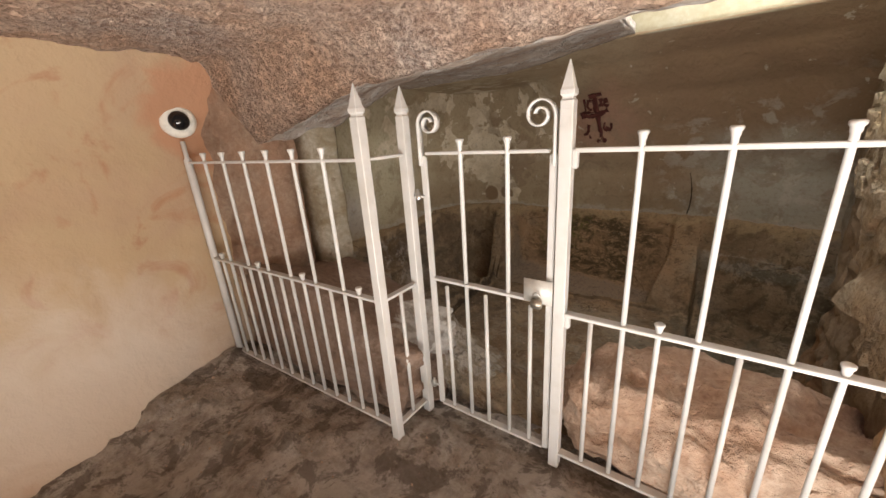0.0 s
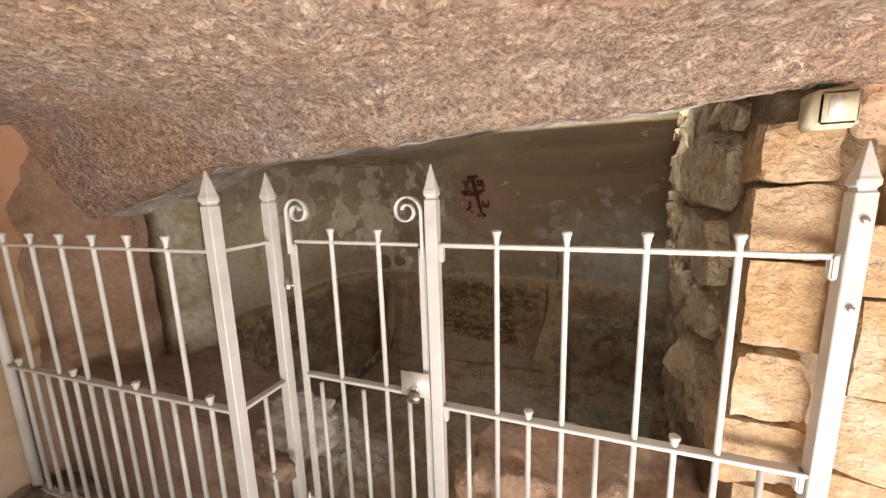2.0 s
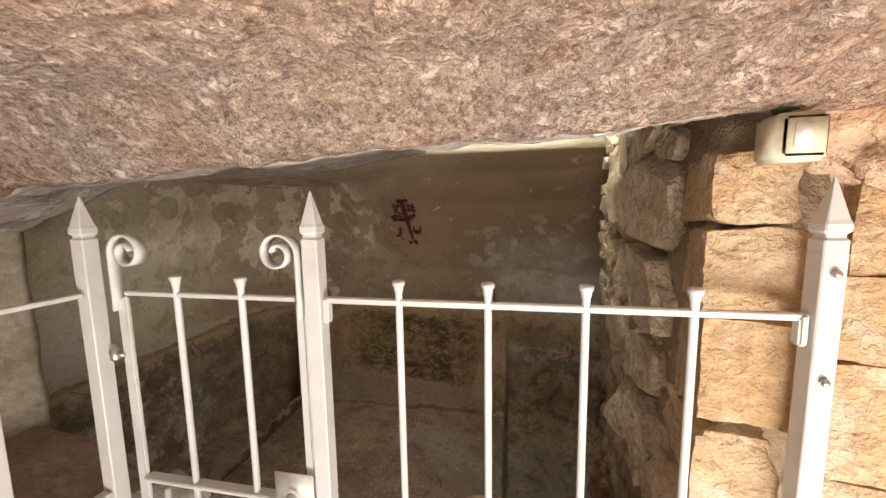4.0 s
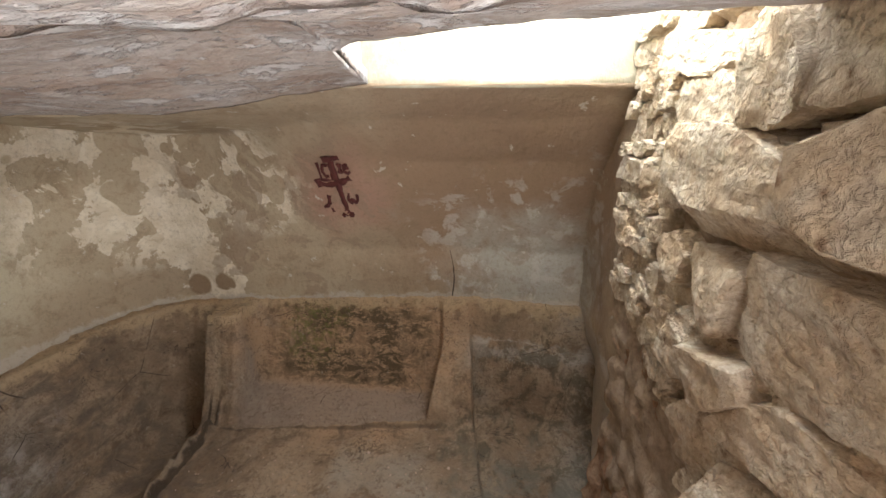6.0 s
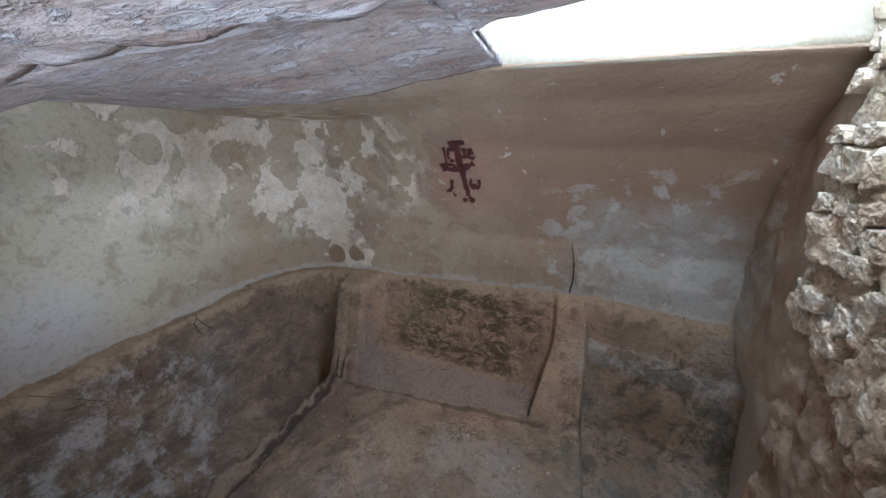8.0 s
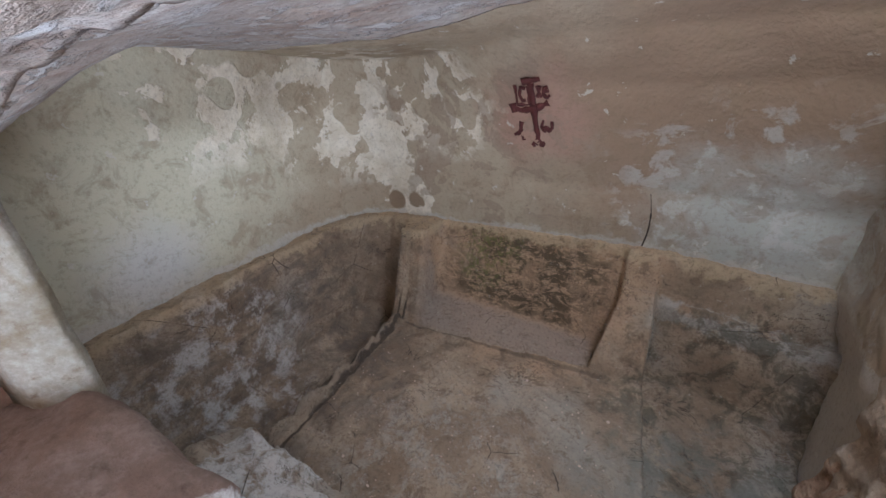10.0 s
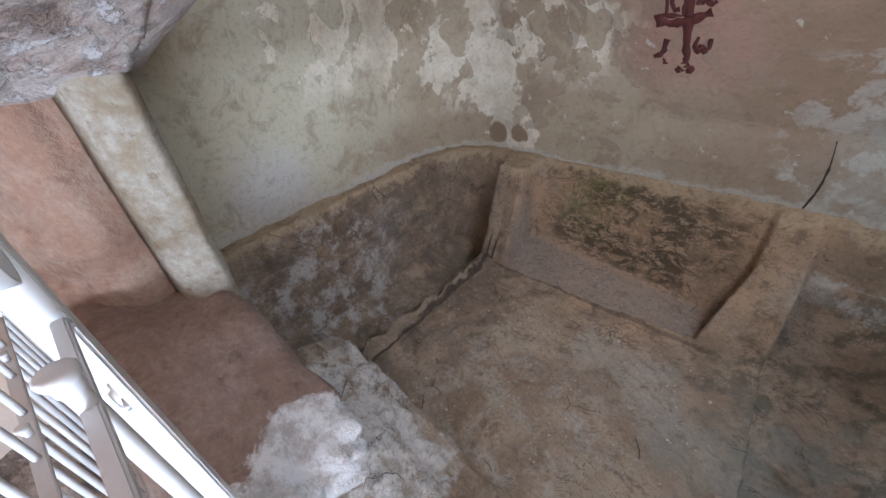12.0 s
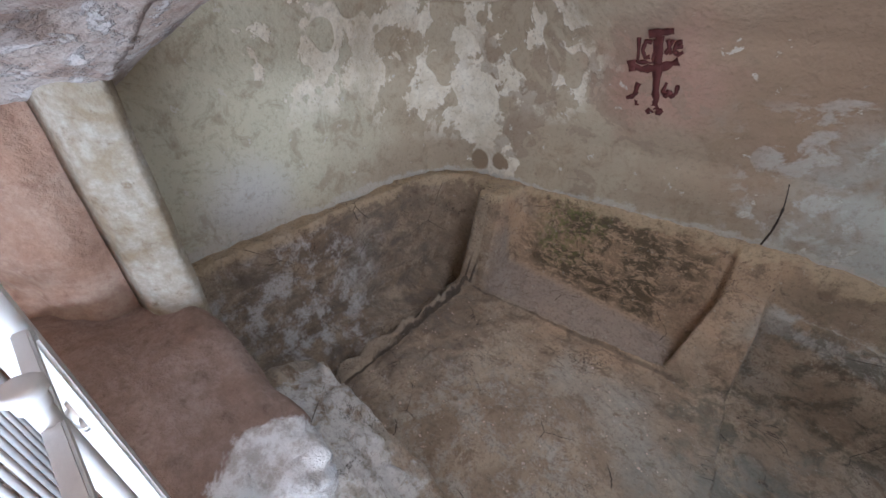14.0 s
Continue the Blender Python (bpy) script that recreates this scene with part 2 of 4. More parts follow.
    c = k.mix(k.math("MULTIPLY", chalk, k.ramp(k.noise(9, 6, 0.65), 0.38, 0.52)), c, (0.600, 0.570, 0.530))
    dust = k.math("MULTIPLY", k.near(-0.5, 0.95, -0.1, 0.55, 0.4, 4, 0.6), k.ramp(k.noise(8, 8, 0.8), 0.46, 0.62))
    c = k.mix(k.math("MULTIPLY", dust, 0.7), c, (0.460, 0.420, 0.355))
    c = k.mix(k.math("MULTIPLY", k.ramp(k.noise(45, 6, 0.8), 0.5, 0.66), 0.5), c, (0.112, 0.084, 0.056))
    # far trough coloured darker in ragged patches about its back corner
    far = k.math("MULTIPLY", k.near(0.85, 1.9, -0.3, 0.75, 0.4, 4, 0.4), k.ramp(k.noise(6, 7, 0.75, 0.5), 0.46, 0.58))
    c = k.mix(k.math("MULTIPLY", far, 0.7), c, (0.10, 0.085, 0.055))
    grey = k.math("MULTIPLY", k.near(0.75, 1.3, -0.4, 0.6, 0.4, 4, 0.4), k.ramp(k.noise(5, 6, 0.7, 0.4), 0.40, 0.55))
    c = k.mix(k.math("MULTIPLY", grey, 0.7), c, (0.25, 0.24, 0.20))
    c = k.mix(k.math("MULTIPLY", k.ramp(k.noise(16, 8, 0.8, 0.6), 0.54, 0.62), 0.45), c, (0.15, 0.105, 0.07))
    c = k.mix(k.math("MULTIPLY", k.ramp(k.noise(22, 7, 0.8, 0.3), 0.60, 0.66), 0.5), c, (0.56, 0.50, 0.42))
    crack = k.ramp(k.voronoi(1.9, "DISTANCE_TO_EDGE"), 0.006, 0.0)
    crack = k.math("MULTIPLY", crack, k.ramp(k.noise(3, 3), 0.52, 0.6))
    vein = k.math("ABSOLUTE", k.math("SUBTRACT", k.noise(3.4, 8, 0.62, 0.7), 0.5), 0)
    vein = k.math("MULTIPLY", k.ramp(vein, 0.006, 0.001), k.ramp(k.noise(2.1, 3, 0.5), 0.50, 0.58))
    crack = k.math("MAXIMUM", crack, k.math("MULTIPLY", vein, 0.8))
    c = k.mix(crack, c, (0.050, 0.035, 0.025))
    k.color(k.mix(1.0, c, (0.90, 0.87, 0.83), "MULTIPLY"))
    k.bump(k.noise(9, 7, 0.7), 0.9, 0.04)
    k.bump(k.noise(45, 6, 0.75), 0.7, 0.01)
    return k.m


def paint_white():
    k = Mat("white_gloss_paint", 0.38)
    c = k.mix(k.ramp(k.noise(9, 4, 0.6), 0.4, 0.75), (0.60, 0.595, 0.59), (0.53, 0.52, 0.50))
    c = k.mix(k.ramp(k.noise(45, 5, 0.7), 0.68, 0.76), c, (0.42, 0.30, 0.20))
    k.color(c)
    k.b.inputs["Specular IOR Level"].default_value = 0.5
    k.bump(k.noise(90, 3, 0.6), 0.12, 0.002)
    return k.m


def plain(name, col, rough=0.5, metal=0.0):
    k = Mat(name, rough, metal)
    k.color(k.mix(k.ramp(k.noise(30, 4, 0.6), 0.4, 0.7), col, tuple(v * 0.8 for v in col)))
    k.b.inputs["Specular IOR Level"].default_value = 0.5
    return k.m


PINK = worked_rock()
OCHRE = outer_plaster()
PLASTER = chamber_plaster()
BENCH = bench_rock()
WHITE = paint_white()
FLOOR = rock("trodden_rock_floor", (0.40, 0.34, 0.285), (0.15, 0.115, 0.09), (0.56, 0.52, 0.48), 22, 0.045, 5.0)
FLOOR_BASE = FLOOR.b.inputs["Base Color"].links[0].from_socket
BLOTCH = FLOOR.ramp(FLOOR.noise(7, 8, 0.7, 0.4), 0.50, 0.57)
FLOOR.color(FLOOR.mix(FLOOR.math("MULTIPLY", BLOTCH, 0.6), FLOOR.mix(FLOOR.ramp(FLOOR.noise(4, 6, 0.6), 0.52, 0.62), FLOOR_BASE, (0.52, 0.48, 0.44)), (0.085, 0.065, 0.05)))
FLOOR.bump(FLOOR.noise(12, 7, 0.7), 0.9, 0.05)
FLOOR = FLOOR.m
MOUND = rock("pale_pink_rock", (0.58, 0.40, 0.29), (0.32, 0.19, 0.13), (0.62, 0.49, 0.39), 34, 0.05, 5).m
SILL = rock("chalky_red_rock", (0.27, 0.185, 0.14), (0.16, 0.105, 0.075), (0.33, 0.25, 0.205), 34, 0.035, 5)
SILL_BASE = SILL.b.inputs["Base Color"].links[0].from_socket
SILL.color(SILL.mix(SILL.near(-0.72, 0.2, 0.40, 0.24, 0.45, 6, 0.08), SILL_BASE, SILL.mix(SILL.ramp(SILL.noise(14, 6, 0.7), 0.38, 0.6), (0.42, 0.38, 0.34), (0.68, 0.66, 0.64))))
SILL = SILL.m
SOFFIT = rock("grey_limewashed_rock", (0.42, 0.35, 0.30), (0.29, 0.22, 0.175), (0.52, 0.48, 0.45), 24, 0.03, 3.4, (1, 1.3, 1))
SOFFIT_BASE = SOFFIT.b.inputs["Base Color"].links[0].from_socket
WORN = SOFFIT.ramp(SOFFIT.noise(6.5, 8, 0.72, 0.2, (1, 1.5, 1)), 0.52, 0.57)
SOFFIT_BASE = SOFFIT.mix(SOFFIT.math("MULTIPLY", WORN, 0.7), SOFFIT_BASE, (0.62, 0.60, 0.59))
SOFFIT.color(SOFFIT.mix(SOFFIT.math("MULTIPLY", SOFFIT.ramp(SOFFIT.noise(3.1, 7, 0.7, 0.3, (1, 1.4, 1)), 0.53, 0.60), 0.6), SOFFIT_BASE, (0.30, 0.215, 0.17)))
SOFFIT.bump(WORN, 0.8, 0.012)
SOFFIT = SOFFIT.m
CREAM = rock("cream_shaft_plaster", (0.33, 0.30, 0.215), (0.26, 0.225, 0.15), (0.38, 0.36, 0.29), 30, 0.01, 2).m
PIER = rock("smooth_red_rock", (0.33, 0.21, 0.145), (0.20, 0.115, 0.08), (0.36, 0.27, 0.205), 34, 0.02, 4).m
JAMB = rock("lichened_jamb_plaster", (0.28, 0.235, 0.16), (0.19, 0.145, 0.095), (0.42, 0.39, 0.33), 40, 0.015, 7).m
STONE = rock("honey_limestone", (0.60, 0.40, 0.22), (0.34, 0.20, 0.11), (0.64, 0.49, 0.33), 34, 0.05, 4)
STONE_BASE = STONE.b.inputs["Base Color"].links[0].from_socket
STONE_BASE = STONE.mix(STONE.math("MULTIPLY", STONE.ramp(STONE.noise(3.2, 7, 0.7, 0.8), 0.52, 0.62), 0.6), STONE_BASE, (0.62, 0.55, 0.46))
STONE.color(STONE.mix(STONE.math("MULTIPLY", STONE.ramp(STONE.noise(5.3, 8, 0.75, 0.6), 0.56, 0.66), 0.7), STONE_BASE, (0.30, 0.19, 0.11)))
STONE = STONE.m
RUBBLE = rock("weathered_rubble_stone", (0.62, 0.49, 0.33), (0.26, 0.165, 0.10), (0.70, 0.62, 0.48), 34, 0.022, 7)
RUBBLE.bump(RUBBLE.ramp(RUBBLE.noise(38, 5, 0.6, 0.5), 0.4, 0.62), 0.8, 0.008)
RUBBLE = RUBBLE.m
FOOT = rock("rust_brown_cut_rock", (0.33, 0.19, 0.11), (0.16, 0.09, 0.05), (0.42, 0.29, 0.19), 30, 0.05, 5).m
MORTAR = rock("earth_mortar", (0.37, 0.28, 0.19), (0.22, 0.15, 0.10), (0.46, 0.37, 0.27), 40, 0.03, 6).m
RED = plain("dark_red_ochre_paint", (0.085, 0.018, 0.014), 0.85)
ZINC = plain("pale_zinc_plate", (0.62, 0.61, 0.58), 0.5, 0.2)
STEEL = plain("galvanised_steel", (0.55, 0.54, 0.52), 0.35, 0.9)
BLACK = plain("black_glass", (0.01, 0.01, 0.012), 0.08)
PLASTIC = plain("ivory_plastic", (0.66, 0.60, 0.46), 0.45)
PALE_PLASTIC = plain("white_plastic", (0.78, 0.77, 0.72), 0.4)
GREEN = plain("green_conduit_plastic", (0.05, 0.11, 0.06), 0.5)


# ---- mesh helpers ----
def smooth(a, b, x):
    t = min(1.0, max(0.0, (x - a) / (b - a)))
    return t * t * (3 - 2 * t)


def lerp(a, b, t):
    return a + (b - a) * t


def table(x, xs, ys):
    """Linear interpolation in a short table."""
    return float(np.interp(x, xs, ys))


def fbm(x, y, z, scale, seed=0.0):
    return noise.fractal(Vector((x * scale + seed, y * scale, z * scale)), 0.9, 2.1, 5)


def obj(name, bm, mat, parent=None, label="", flat=False):
    me = bpy.data.meshes.new(name)
    if not flat:
        for f in bm.faces:
            f.smooth = True
    bm.to_mesh(me)
    bm.free()
    me.materials.append(mat)
    ob = new(name, me)
    if parent:
        ob.parent = parent
    if label:
        ob["label"] = label
    return ob


def part(name, bm, mat, parent, label="", flat=False):
    return obj(name, bm, mat, parent, label, flat)


EYE = Vector((0.42, -1.03, 1.42))


def deep(p):
    """Sets what lies behind the railing a little further back, about the spot where the walk begins."""
    p = Vector(p)
    return EYE + (p - EYE) * (1 + 0.046 * smooth(-0.12, 0.12, p.y))


def sheet(name, us, vs, fn, mat, off, rough=0.0, scale=6.0, label="", seed=0.0):
    """A rough wall, floor or ceiling with thickness: fn(u, v) gives its face, off the way to its back."""
    bm = bmesh.new()
    off = Vector(off)
    n = -off.normalized()
    front, back = [], []
    for u in us:
        rf, rb = [], []
        for v in vs:
            p = deep(fn(u, v))
            rb.append(bm.verts.new(p + off))
            rf.append(bm.verts.new(p + n * rough * fbm(*p, scale, seed)))
        front.append(rf)
        back.append(rb)
    nu, nv = len(us), len(vs)
    for i in range(nu - 1):
        for j in range(nv - 1):
            bm.faces.new((front[i][j], front[i + 1][j], front[i + 1][j + 1], front[i][j + 1]))
            bm.faces.new((back[i][j], back[i][j + 1], back[i + 1][j + 1], back[i + 1][j]))
    for i in range(nu - 1):
        bm.faces.new((front[i + 1][0], front[i][0], back[i][0], back[i + 1][0]))
        bm.faces.new((front[i][-1], front[i + 1][-1], back[i + 1][-1], back[i][-1]))
    for j in range(nv - 1):
        bm.faces.new((front[0][j], front[0][j + 1], back[0][j + 1], back[0][j]))
        bm.faces.new((front[-1][j + 1], front[-1][j], back[-1][j], back[-1][j + 1]))
    bmesh.ops.recalc_face_normals(bm, faces=bm.faces)
    return tagged(obj(name, bm, mat), label, name.split("_")[0], kind="structure")


def span(a, b, n):
    return [a + (b - a) * i / (n - 1) for i in range(n)]


def boulder(w, d, h, seed, rough=0.12, cuts=5, power=5.0):
    """A rounded, uneven block centred on its base."""
    bm = bmesh.new()
    bmesh.ops.create_cube(bm, size=2)
    bmesh.ops.subdivide_edges(bm, edges=bm.edges, cuts=cuts, use_grid_fill=True)
    for v in bm.verts:
        c = v.co
        r = (abs(c.x) ** power + abs(c.y) ** power + abs(c.z) ** power) ** (1 / power)
        p = c / r
        k = 1 + rough * fbm(p.x, p.y, p.z, 1.4, seed)
        v.co = Vector((p.x * w / 2 * k, p.y * d / 2 * k, (p.z * k + 1) * h / 2))
    return bm


def lathe(profile, seg=12):
    """A turned solid from (radius, z) pairs, upwards."""
    bm = bmesh.new()
    rings = []
    for r, z in profile:
        rings.append([bm.verts.new((r * math.cos(2 * math.pi * k / seg), r * math.sin(2 * math.pi * k / seg), z)) for k in range(seg)])
    for a, b in zip(rings, rings[1:]):
        for k in range(seg):
            bm.faces.new((a[k], a[(k + 1) % seg], b[(k + 1) % seg], b[k]))
    bm.faces.new(rings[0][::-1])
    bm.faces.new(rings[-1])
    return bm


def box(x0, x1, y0, y1, z0, z1, bevel=0.003):
    bm = bmesh.new()
    bmesh.ops.create_cube(bm, size=1)
    for v in bm.verts:
        v.co = Vector((lerp(x0, x1, v.co.x + 0.5), lerp(y0, y1, v.co.y + 0.5), lerp(z0, z1, v.co.z + 0.5)))
    if bevel:
        bmesh.ops.bevel(bm, geom=bm.edges, offset=bevel, segments=2, affect="EDGES")
    return bm


def moved(bm, m):
    bmesh.ops.transform(bm, matrix=m, verts=bm.verts)
    return bm


# ---- structure: the cave ----
def lintel(x):
    return table(x, (-2.1, -1.5, -0.9, -0.3, 0.25, 0.6, 0.9, 1.3), (1.2, 1.37, 1.515, 1.552, 1.576, 1.604, 1.620, 1.625))


def floor_z(x, y):
    rise = 0.10 * smooth(-1.5, -2.1, x) + 0.05 * fbm(x, y, 0, 1.6)
    return rise * smooth(0.0, -0.5, y) - 0.012


sheet("floor", span(-2.5, 3.2, 130), span(-2.6, 0.16, 90), lambda u, v: (u, v, floor_z(u, v)), FLOOR, (0, 0, -0.3), 0.02, 7,
      "uneven trodden grey-brown rock cave floor")


def outer_left(u, v):
    cove = 0.30 * max(0.0, 1 - v / 0.45) ** 2 * smooth(-0.2, -1.2, u)
    top = 0.22 * smooth(1.35, 1.85, v)
    return (-2.03 + cove + top + 0.12 * smooth(-0.9, -2.2, u), u, v)


sheet("wall_left", span(-2.6, 0.05, 90), span(-0.15, 1.95, 60), outer_left, OCHRE, (-0.3, 0, 0), 0.02, 3,
      "ochre limewashed cave wall with darker stains")


def outer_ceiling(u, v):
    roof = 1.69 + 0.035 * max(0.0, -0.1 - v) + 0.05 * smooth(-0.6, -1.8, u)
    low = lintel(u)
    return (u, v, lerp(roof, low, smooth(-0.17, 0.0, v)) + 0.010 * fbm(u, v, 0, 21) * smooth(0.05, -0.05, v) + 0.07 * smooth(0.0, 0.3, v) * smooth(-1.6, -0.4, u))


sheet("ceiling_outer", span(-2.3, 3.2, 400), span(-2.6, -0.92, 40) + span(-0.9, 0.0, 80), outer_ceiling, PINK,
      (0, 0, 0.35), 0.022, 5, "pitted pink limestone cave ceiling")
sheet("ceiling_lintel", span(-2.0, 1.3, 120), span(0.0, 0.3, 18), outer_ceiling, SOFFIT, (0, 0, 0.35), 0.022, 5,
      "grey limewashed rock soffit over the opening")


# pier and jamb at the left end of the opening
def polyline(pts):
    d = [0.0]
    for a, b in zip(pts, pts[1:]):
        d.append(d[-1] + math.dist(a, b))

    def at(s):
        s *= d[-1]
        return table(s, d, [p[0] for p in pts]), table(s, d, [p[1] for p in pts])
    return at


pier = polyline([(-2.10, -0.20), (-1.9, -0.12), (-1.72, -0.03), (-1.63, 0.02), (-1.60, 0.05), (-1.595, 0.19), (-1.53, 0.20)])
sheet("wall_pier", span(0, 1, 40), span(-0.05, 1.75, 70), lambda u, v: (*pier(u), v), PIER, (-0.12, 0.14, 0), 0.03, 6,
      "rough reddish rock pier beside the opening")
jamb = polyline([(-1.50, 0.14), (-1.475, 0.15), (-1.43, 0.21), (-1.40, 0.27), (-1.43, 0.30), (-1.95, 0.36)])
sheet("wall_jamb", span(0, 1, 60), span(0.1, 1.75, 60), lambda u, v: (*jamb(u), v), JAMB, (-0.12, -0.02, 0), 0.012, 8,
      "plastered jamb with pale lichen stains")


# the tomb chamber
def chamber_left(u, v):
    return (-1.93 + 0.10 * smooth(1.7, 2.3, u) + 0.10 * smooth(1.35, 1.75, v), u, v)


sheet("wall_chamber_left", span(0.28, 2.45, 70), span(-0.4, 1.85, 60), chamber_left, PLASTER, (-0.2, 0, 0), 0.015, 3,
      "stained tan lime plaster wall of the tomb chamber")

COVE_S = (0, 0.3, 0.48, 0.62, 0.75, 0.88, 1.0)
COVE = ((2.38, -0.4), (2.37, 0.50), (2.35, 0.90), (2.16, 1.22), (1.97, 1.48), (1.72, 1.68), (1.43, 1.78))
FLAT = ((2.38, -0.4), (2.37, 0.50), (2.35, 0.90), (2.31, 1.20), (2.27, 1.45), (2.22, 1.655), (1.43, 1.68))


def back_wall(u, v):
    w = smooth(-1.3, -0.2, u)
    y = lerp(table(v, COVE_S, [p[0] for p in FLAT]), table(v, COVE_S, [p[0] for p in COVE]), w)
    z = lerp(table(v, COVE_S, [p[1] for p in FLAT]), table(v, COVE_S, [p[1] for p in COVE]), w)
    keep = smooth(1.0, 0.85, v)
    y -= keep * (0.30 * smooth(-1.45, -1.95, u) ** 2 + 0.22 * smooth(0.3, 1.3, u))
    return (u, y, z)


sheet("wall_chamber_back", span(-2.02, 1.42, 120), span(0, 1, 90), back_wall, PLASTER, (0, 0.16, 0.12), 0.012, 3,
      "stained tan lime plaster back wall curving into a cove")
sheet("wall_chamber_right", span(1.28, 2.4, 50), span(-0.5, 1.74, 70), lambda u, v: (1.00 + 0.13 * smooth(1.4, 2.1, u) - 0.10 * smooth(0.7, 1.7, v) * smooth(1.6, 2.1, u) + 0.07 * smooth(0.6, 0.2, v), u, v), PLASTER,
      (0.25, 0, 0), 0.02, 5, "shadowed brown plaster end wall of the chamber")


def lip(x):
    """Front edge of the light shaft; left of it the ceiling runs on to the cove."""
    return 1.435 if x <= -0.07 else table(x, (-0.07, 0.0, 0.3, 0.6, 1.4), (0.98, 0.90, 0.79, 0.69, 0.45))


def chamber_ceiling(u, v):
    y = lerp(0.3, lip(u), v)
    high = lerp(1.675, 1.78, smooth(-1.0, 0.0, u))
    low = lintel(u) + 0.01 + 0.07 * smooth(-1.6, -0.4, u)
    return (u, y, lerp(low, high, smooth(0.3, 0.8, y) ** 0.8))


xs = span(-2.0, -0.07, 80) + span(-0.066, 1.4, 60)
sheet("ceiling_chamber", xs, span(0, 1, 50), chamber_ceiling, SOFFIT, (0, 0, 0.06), 0.012, 4,
      "grey limewashed ceiling of the tomb chamber")

# the light shaft
sheet("wall_shaft_back", span(-0.2, 1.62, 30), span(1.775, 2.32, 16), lambda u, v: (u, 1.44 + 0.06 * (v - 1.77), v), CREAM, (0, 0.1, 0),
      0.01, 4, "cream plaster back of the light shaft")
sheet("wall_shaft_left", span(1.0, 1.5, 16), span(1.80, 2.32, 16), lambda u, v: (-0.085 - 0.08 * (v - 1.77), u, v), CREAM, (-0.06, 0, 0),
      0.01, 4, "cream plaster end of the light shaft")
sheet("wall_shaft_front", span(-0.066, 1.4, 30), span(1.79, 2.32, 16), lambda u, v: (u, lip(u) - 0.0 - 0.02 * (v - 1.8), v), CREAM,
      (0, -0.06, 0), 0.0, 4, "cream plaster front of the light shaft")
# rock-cut floor with its troughs, bench and dividing ribs
def ramp_up(a, b, x):
    """A straight slope from 0 at a to 1 at b."""
    return min(1.0, max(0.0, (x - a) / (b - a)))


def tomb_z(x, y):
    wob = 0.03 * fbm(x, y, 0, 2.0)
    fine = 0.012 * fbm(x, y, 2, 9)
    rib_x = -1.24 + 0.03 * (y - 1.2) + 0.005 * math.sin(y * 7)
    back = y + 0.30 * smooth(-1.45, -1.95, x) ** 2 + 0.22 * smooth(0.3, 1.3, x) + 0.5 * wob
    slab = -0.12 + 0.02 * fbm(x, y, 3, 3)
    # niche: a sunk floor behind the slab's lip, then the rough face up to the ledge
    edge = 1.83 + 0.03 * (x + 1.1) + 0.012 * fbm(x, 0, 1, 6)
    foot = lerp(0.02, -0.11, ramp_up(-1.1, 0.1, x))
    inside = ramp_up(edge, 2.19, back)
    z = lerp(slab, lerp(-0.155, foot, inside), smooth(edge - 0.012, edge + 0.012, back))
    z += (0.012 + 0.022 * smooth(-0.45, -0.2, x)) * math.exp(-((back - edge + 0.02) / 0.018) ** 2)
    z += (0.53 - foot) * ramp_up(2.185, 2.345, back + 1.6 * fine)
    # trough beside the kerb: a rim under the plaster, a steep side, a dished floor
    left = smooth(rib_x, rib_x - 0.035, x + wob * 0.3)
    xs_ = x + 0.8 * wob + 0.6 * fine
    lz = -0.25 + 0.10 * ramp_up(-1.50, -1.72, xs_) ** 1.6 + 0.46 * ramp_up(-1.68, -1.815, xs_) + 0.20 * smooth(-1.79, -1.835, xs_)
    lz += 0.80 * ramp_up(2.09, 2.30, back + fine)
    z = lerp(z, min(lz, 0.525 + 0.3 * fine), left)
    # trough past the buttress, with a lipped back
    rib2 = 0.31 + 0.09 * ramp_up(1.45, 1.9, y) + 0.02 * math.sin(y * 5)
    far = smooth(rib2 - 0.015, rib2 + 0.03, x + wob * 0.5)
    rz = -0.33 + 0.04 * fbm(x, y, 4, 3) + 0.10 * ramp_up(1.6, 2.1, back) + 0.50 * ramp_up(2.11, 2.20, back + 2 * fine) + 0.30 * ramp_up(2.255, 2.33, back + fine)
    z = lerp(z, rz, far)
    # hollow under the pilaster, furrows on both sides of the kerb
    hole = math.exp(-((x + 1.43) / 0.11) ** 2 - ((back - 2.0) / 0.15) ** 2)
    z -= 0.20 * hole * left
    for side_x in (-0.045, 0.04):
        z -= 0.07 * math.exp(-((x - rib_x - side_x - 0.3 * fine) / 0.015) ** 2) * smooth(0.6, 0.75, y) * smooth(2.0, 1.85, y)
    k = math.exp(-((x - rib_x) / 0.024) ** 2)
    z += (0.085 + 0.05 * fbm(x, y, 5, 9)) * k * smooth(0.55, 0.75, y)
    # upright pilaster at the head of the kerb
    pil = smooth(-1.345, -1.315, x + fine) * smooth(-1.06, -1.13, x + wob)
    if pil > 0.02:
        pz = -0.12 + 0.22 * ramp_up(1.86, 1.98, back + fine) + 0.42 * ramp_up(1.97, 2.08, back + fine)
        z = max(z, lerp(z, min(pz, 0.525), pil))
    # sloping buttress between niche and trough, leaning a little
    rise = ramp_up(1.87, 2.14, back + 1.2 * fine)
    but = smooth(0.075 + 0.11 * rise, 0.115 + 0.11 * rise, x + fine) * smooth(0.435, 0.40, x + fine)
    if but > 0.02:
        z = max(z, lerp(z, -0.12 + 0.44 * rise + 0.21 * ramp_up(2.22, 2.32, back), but))
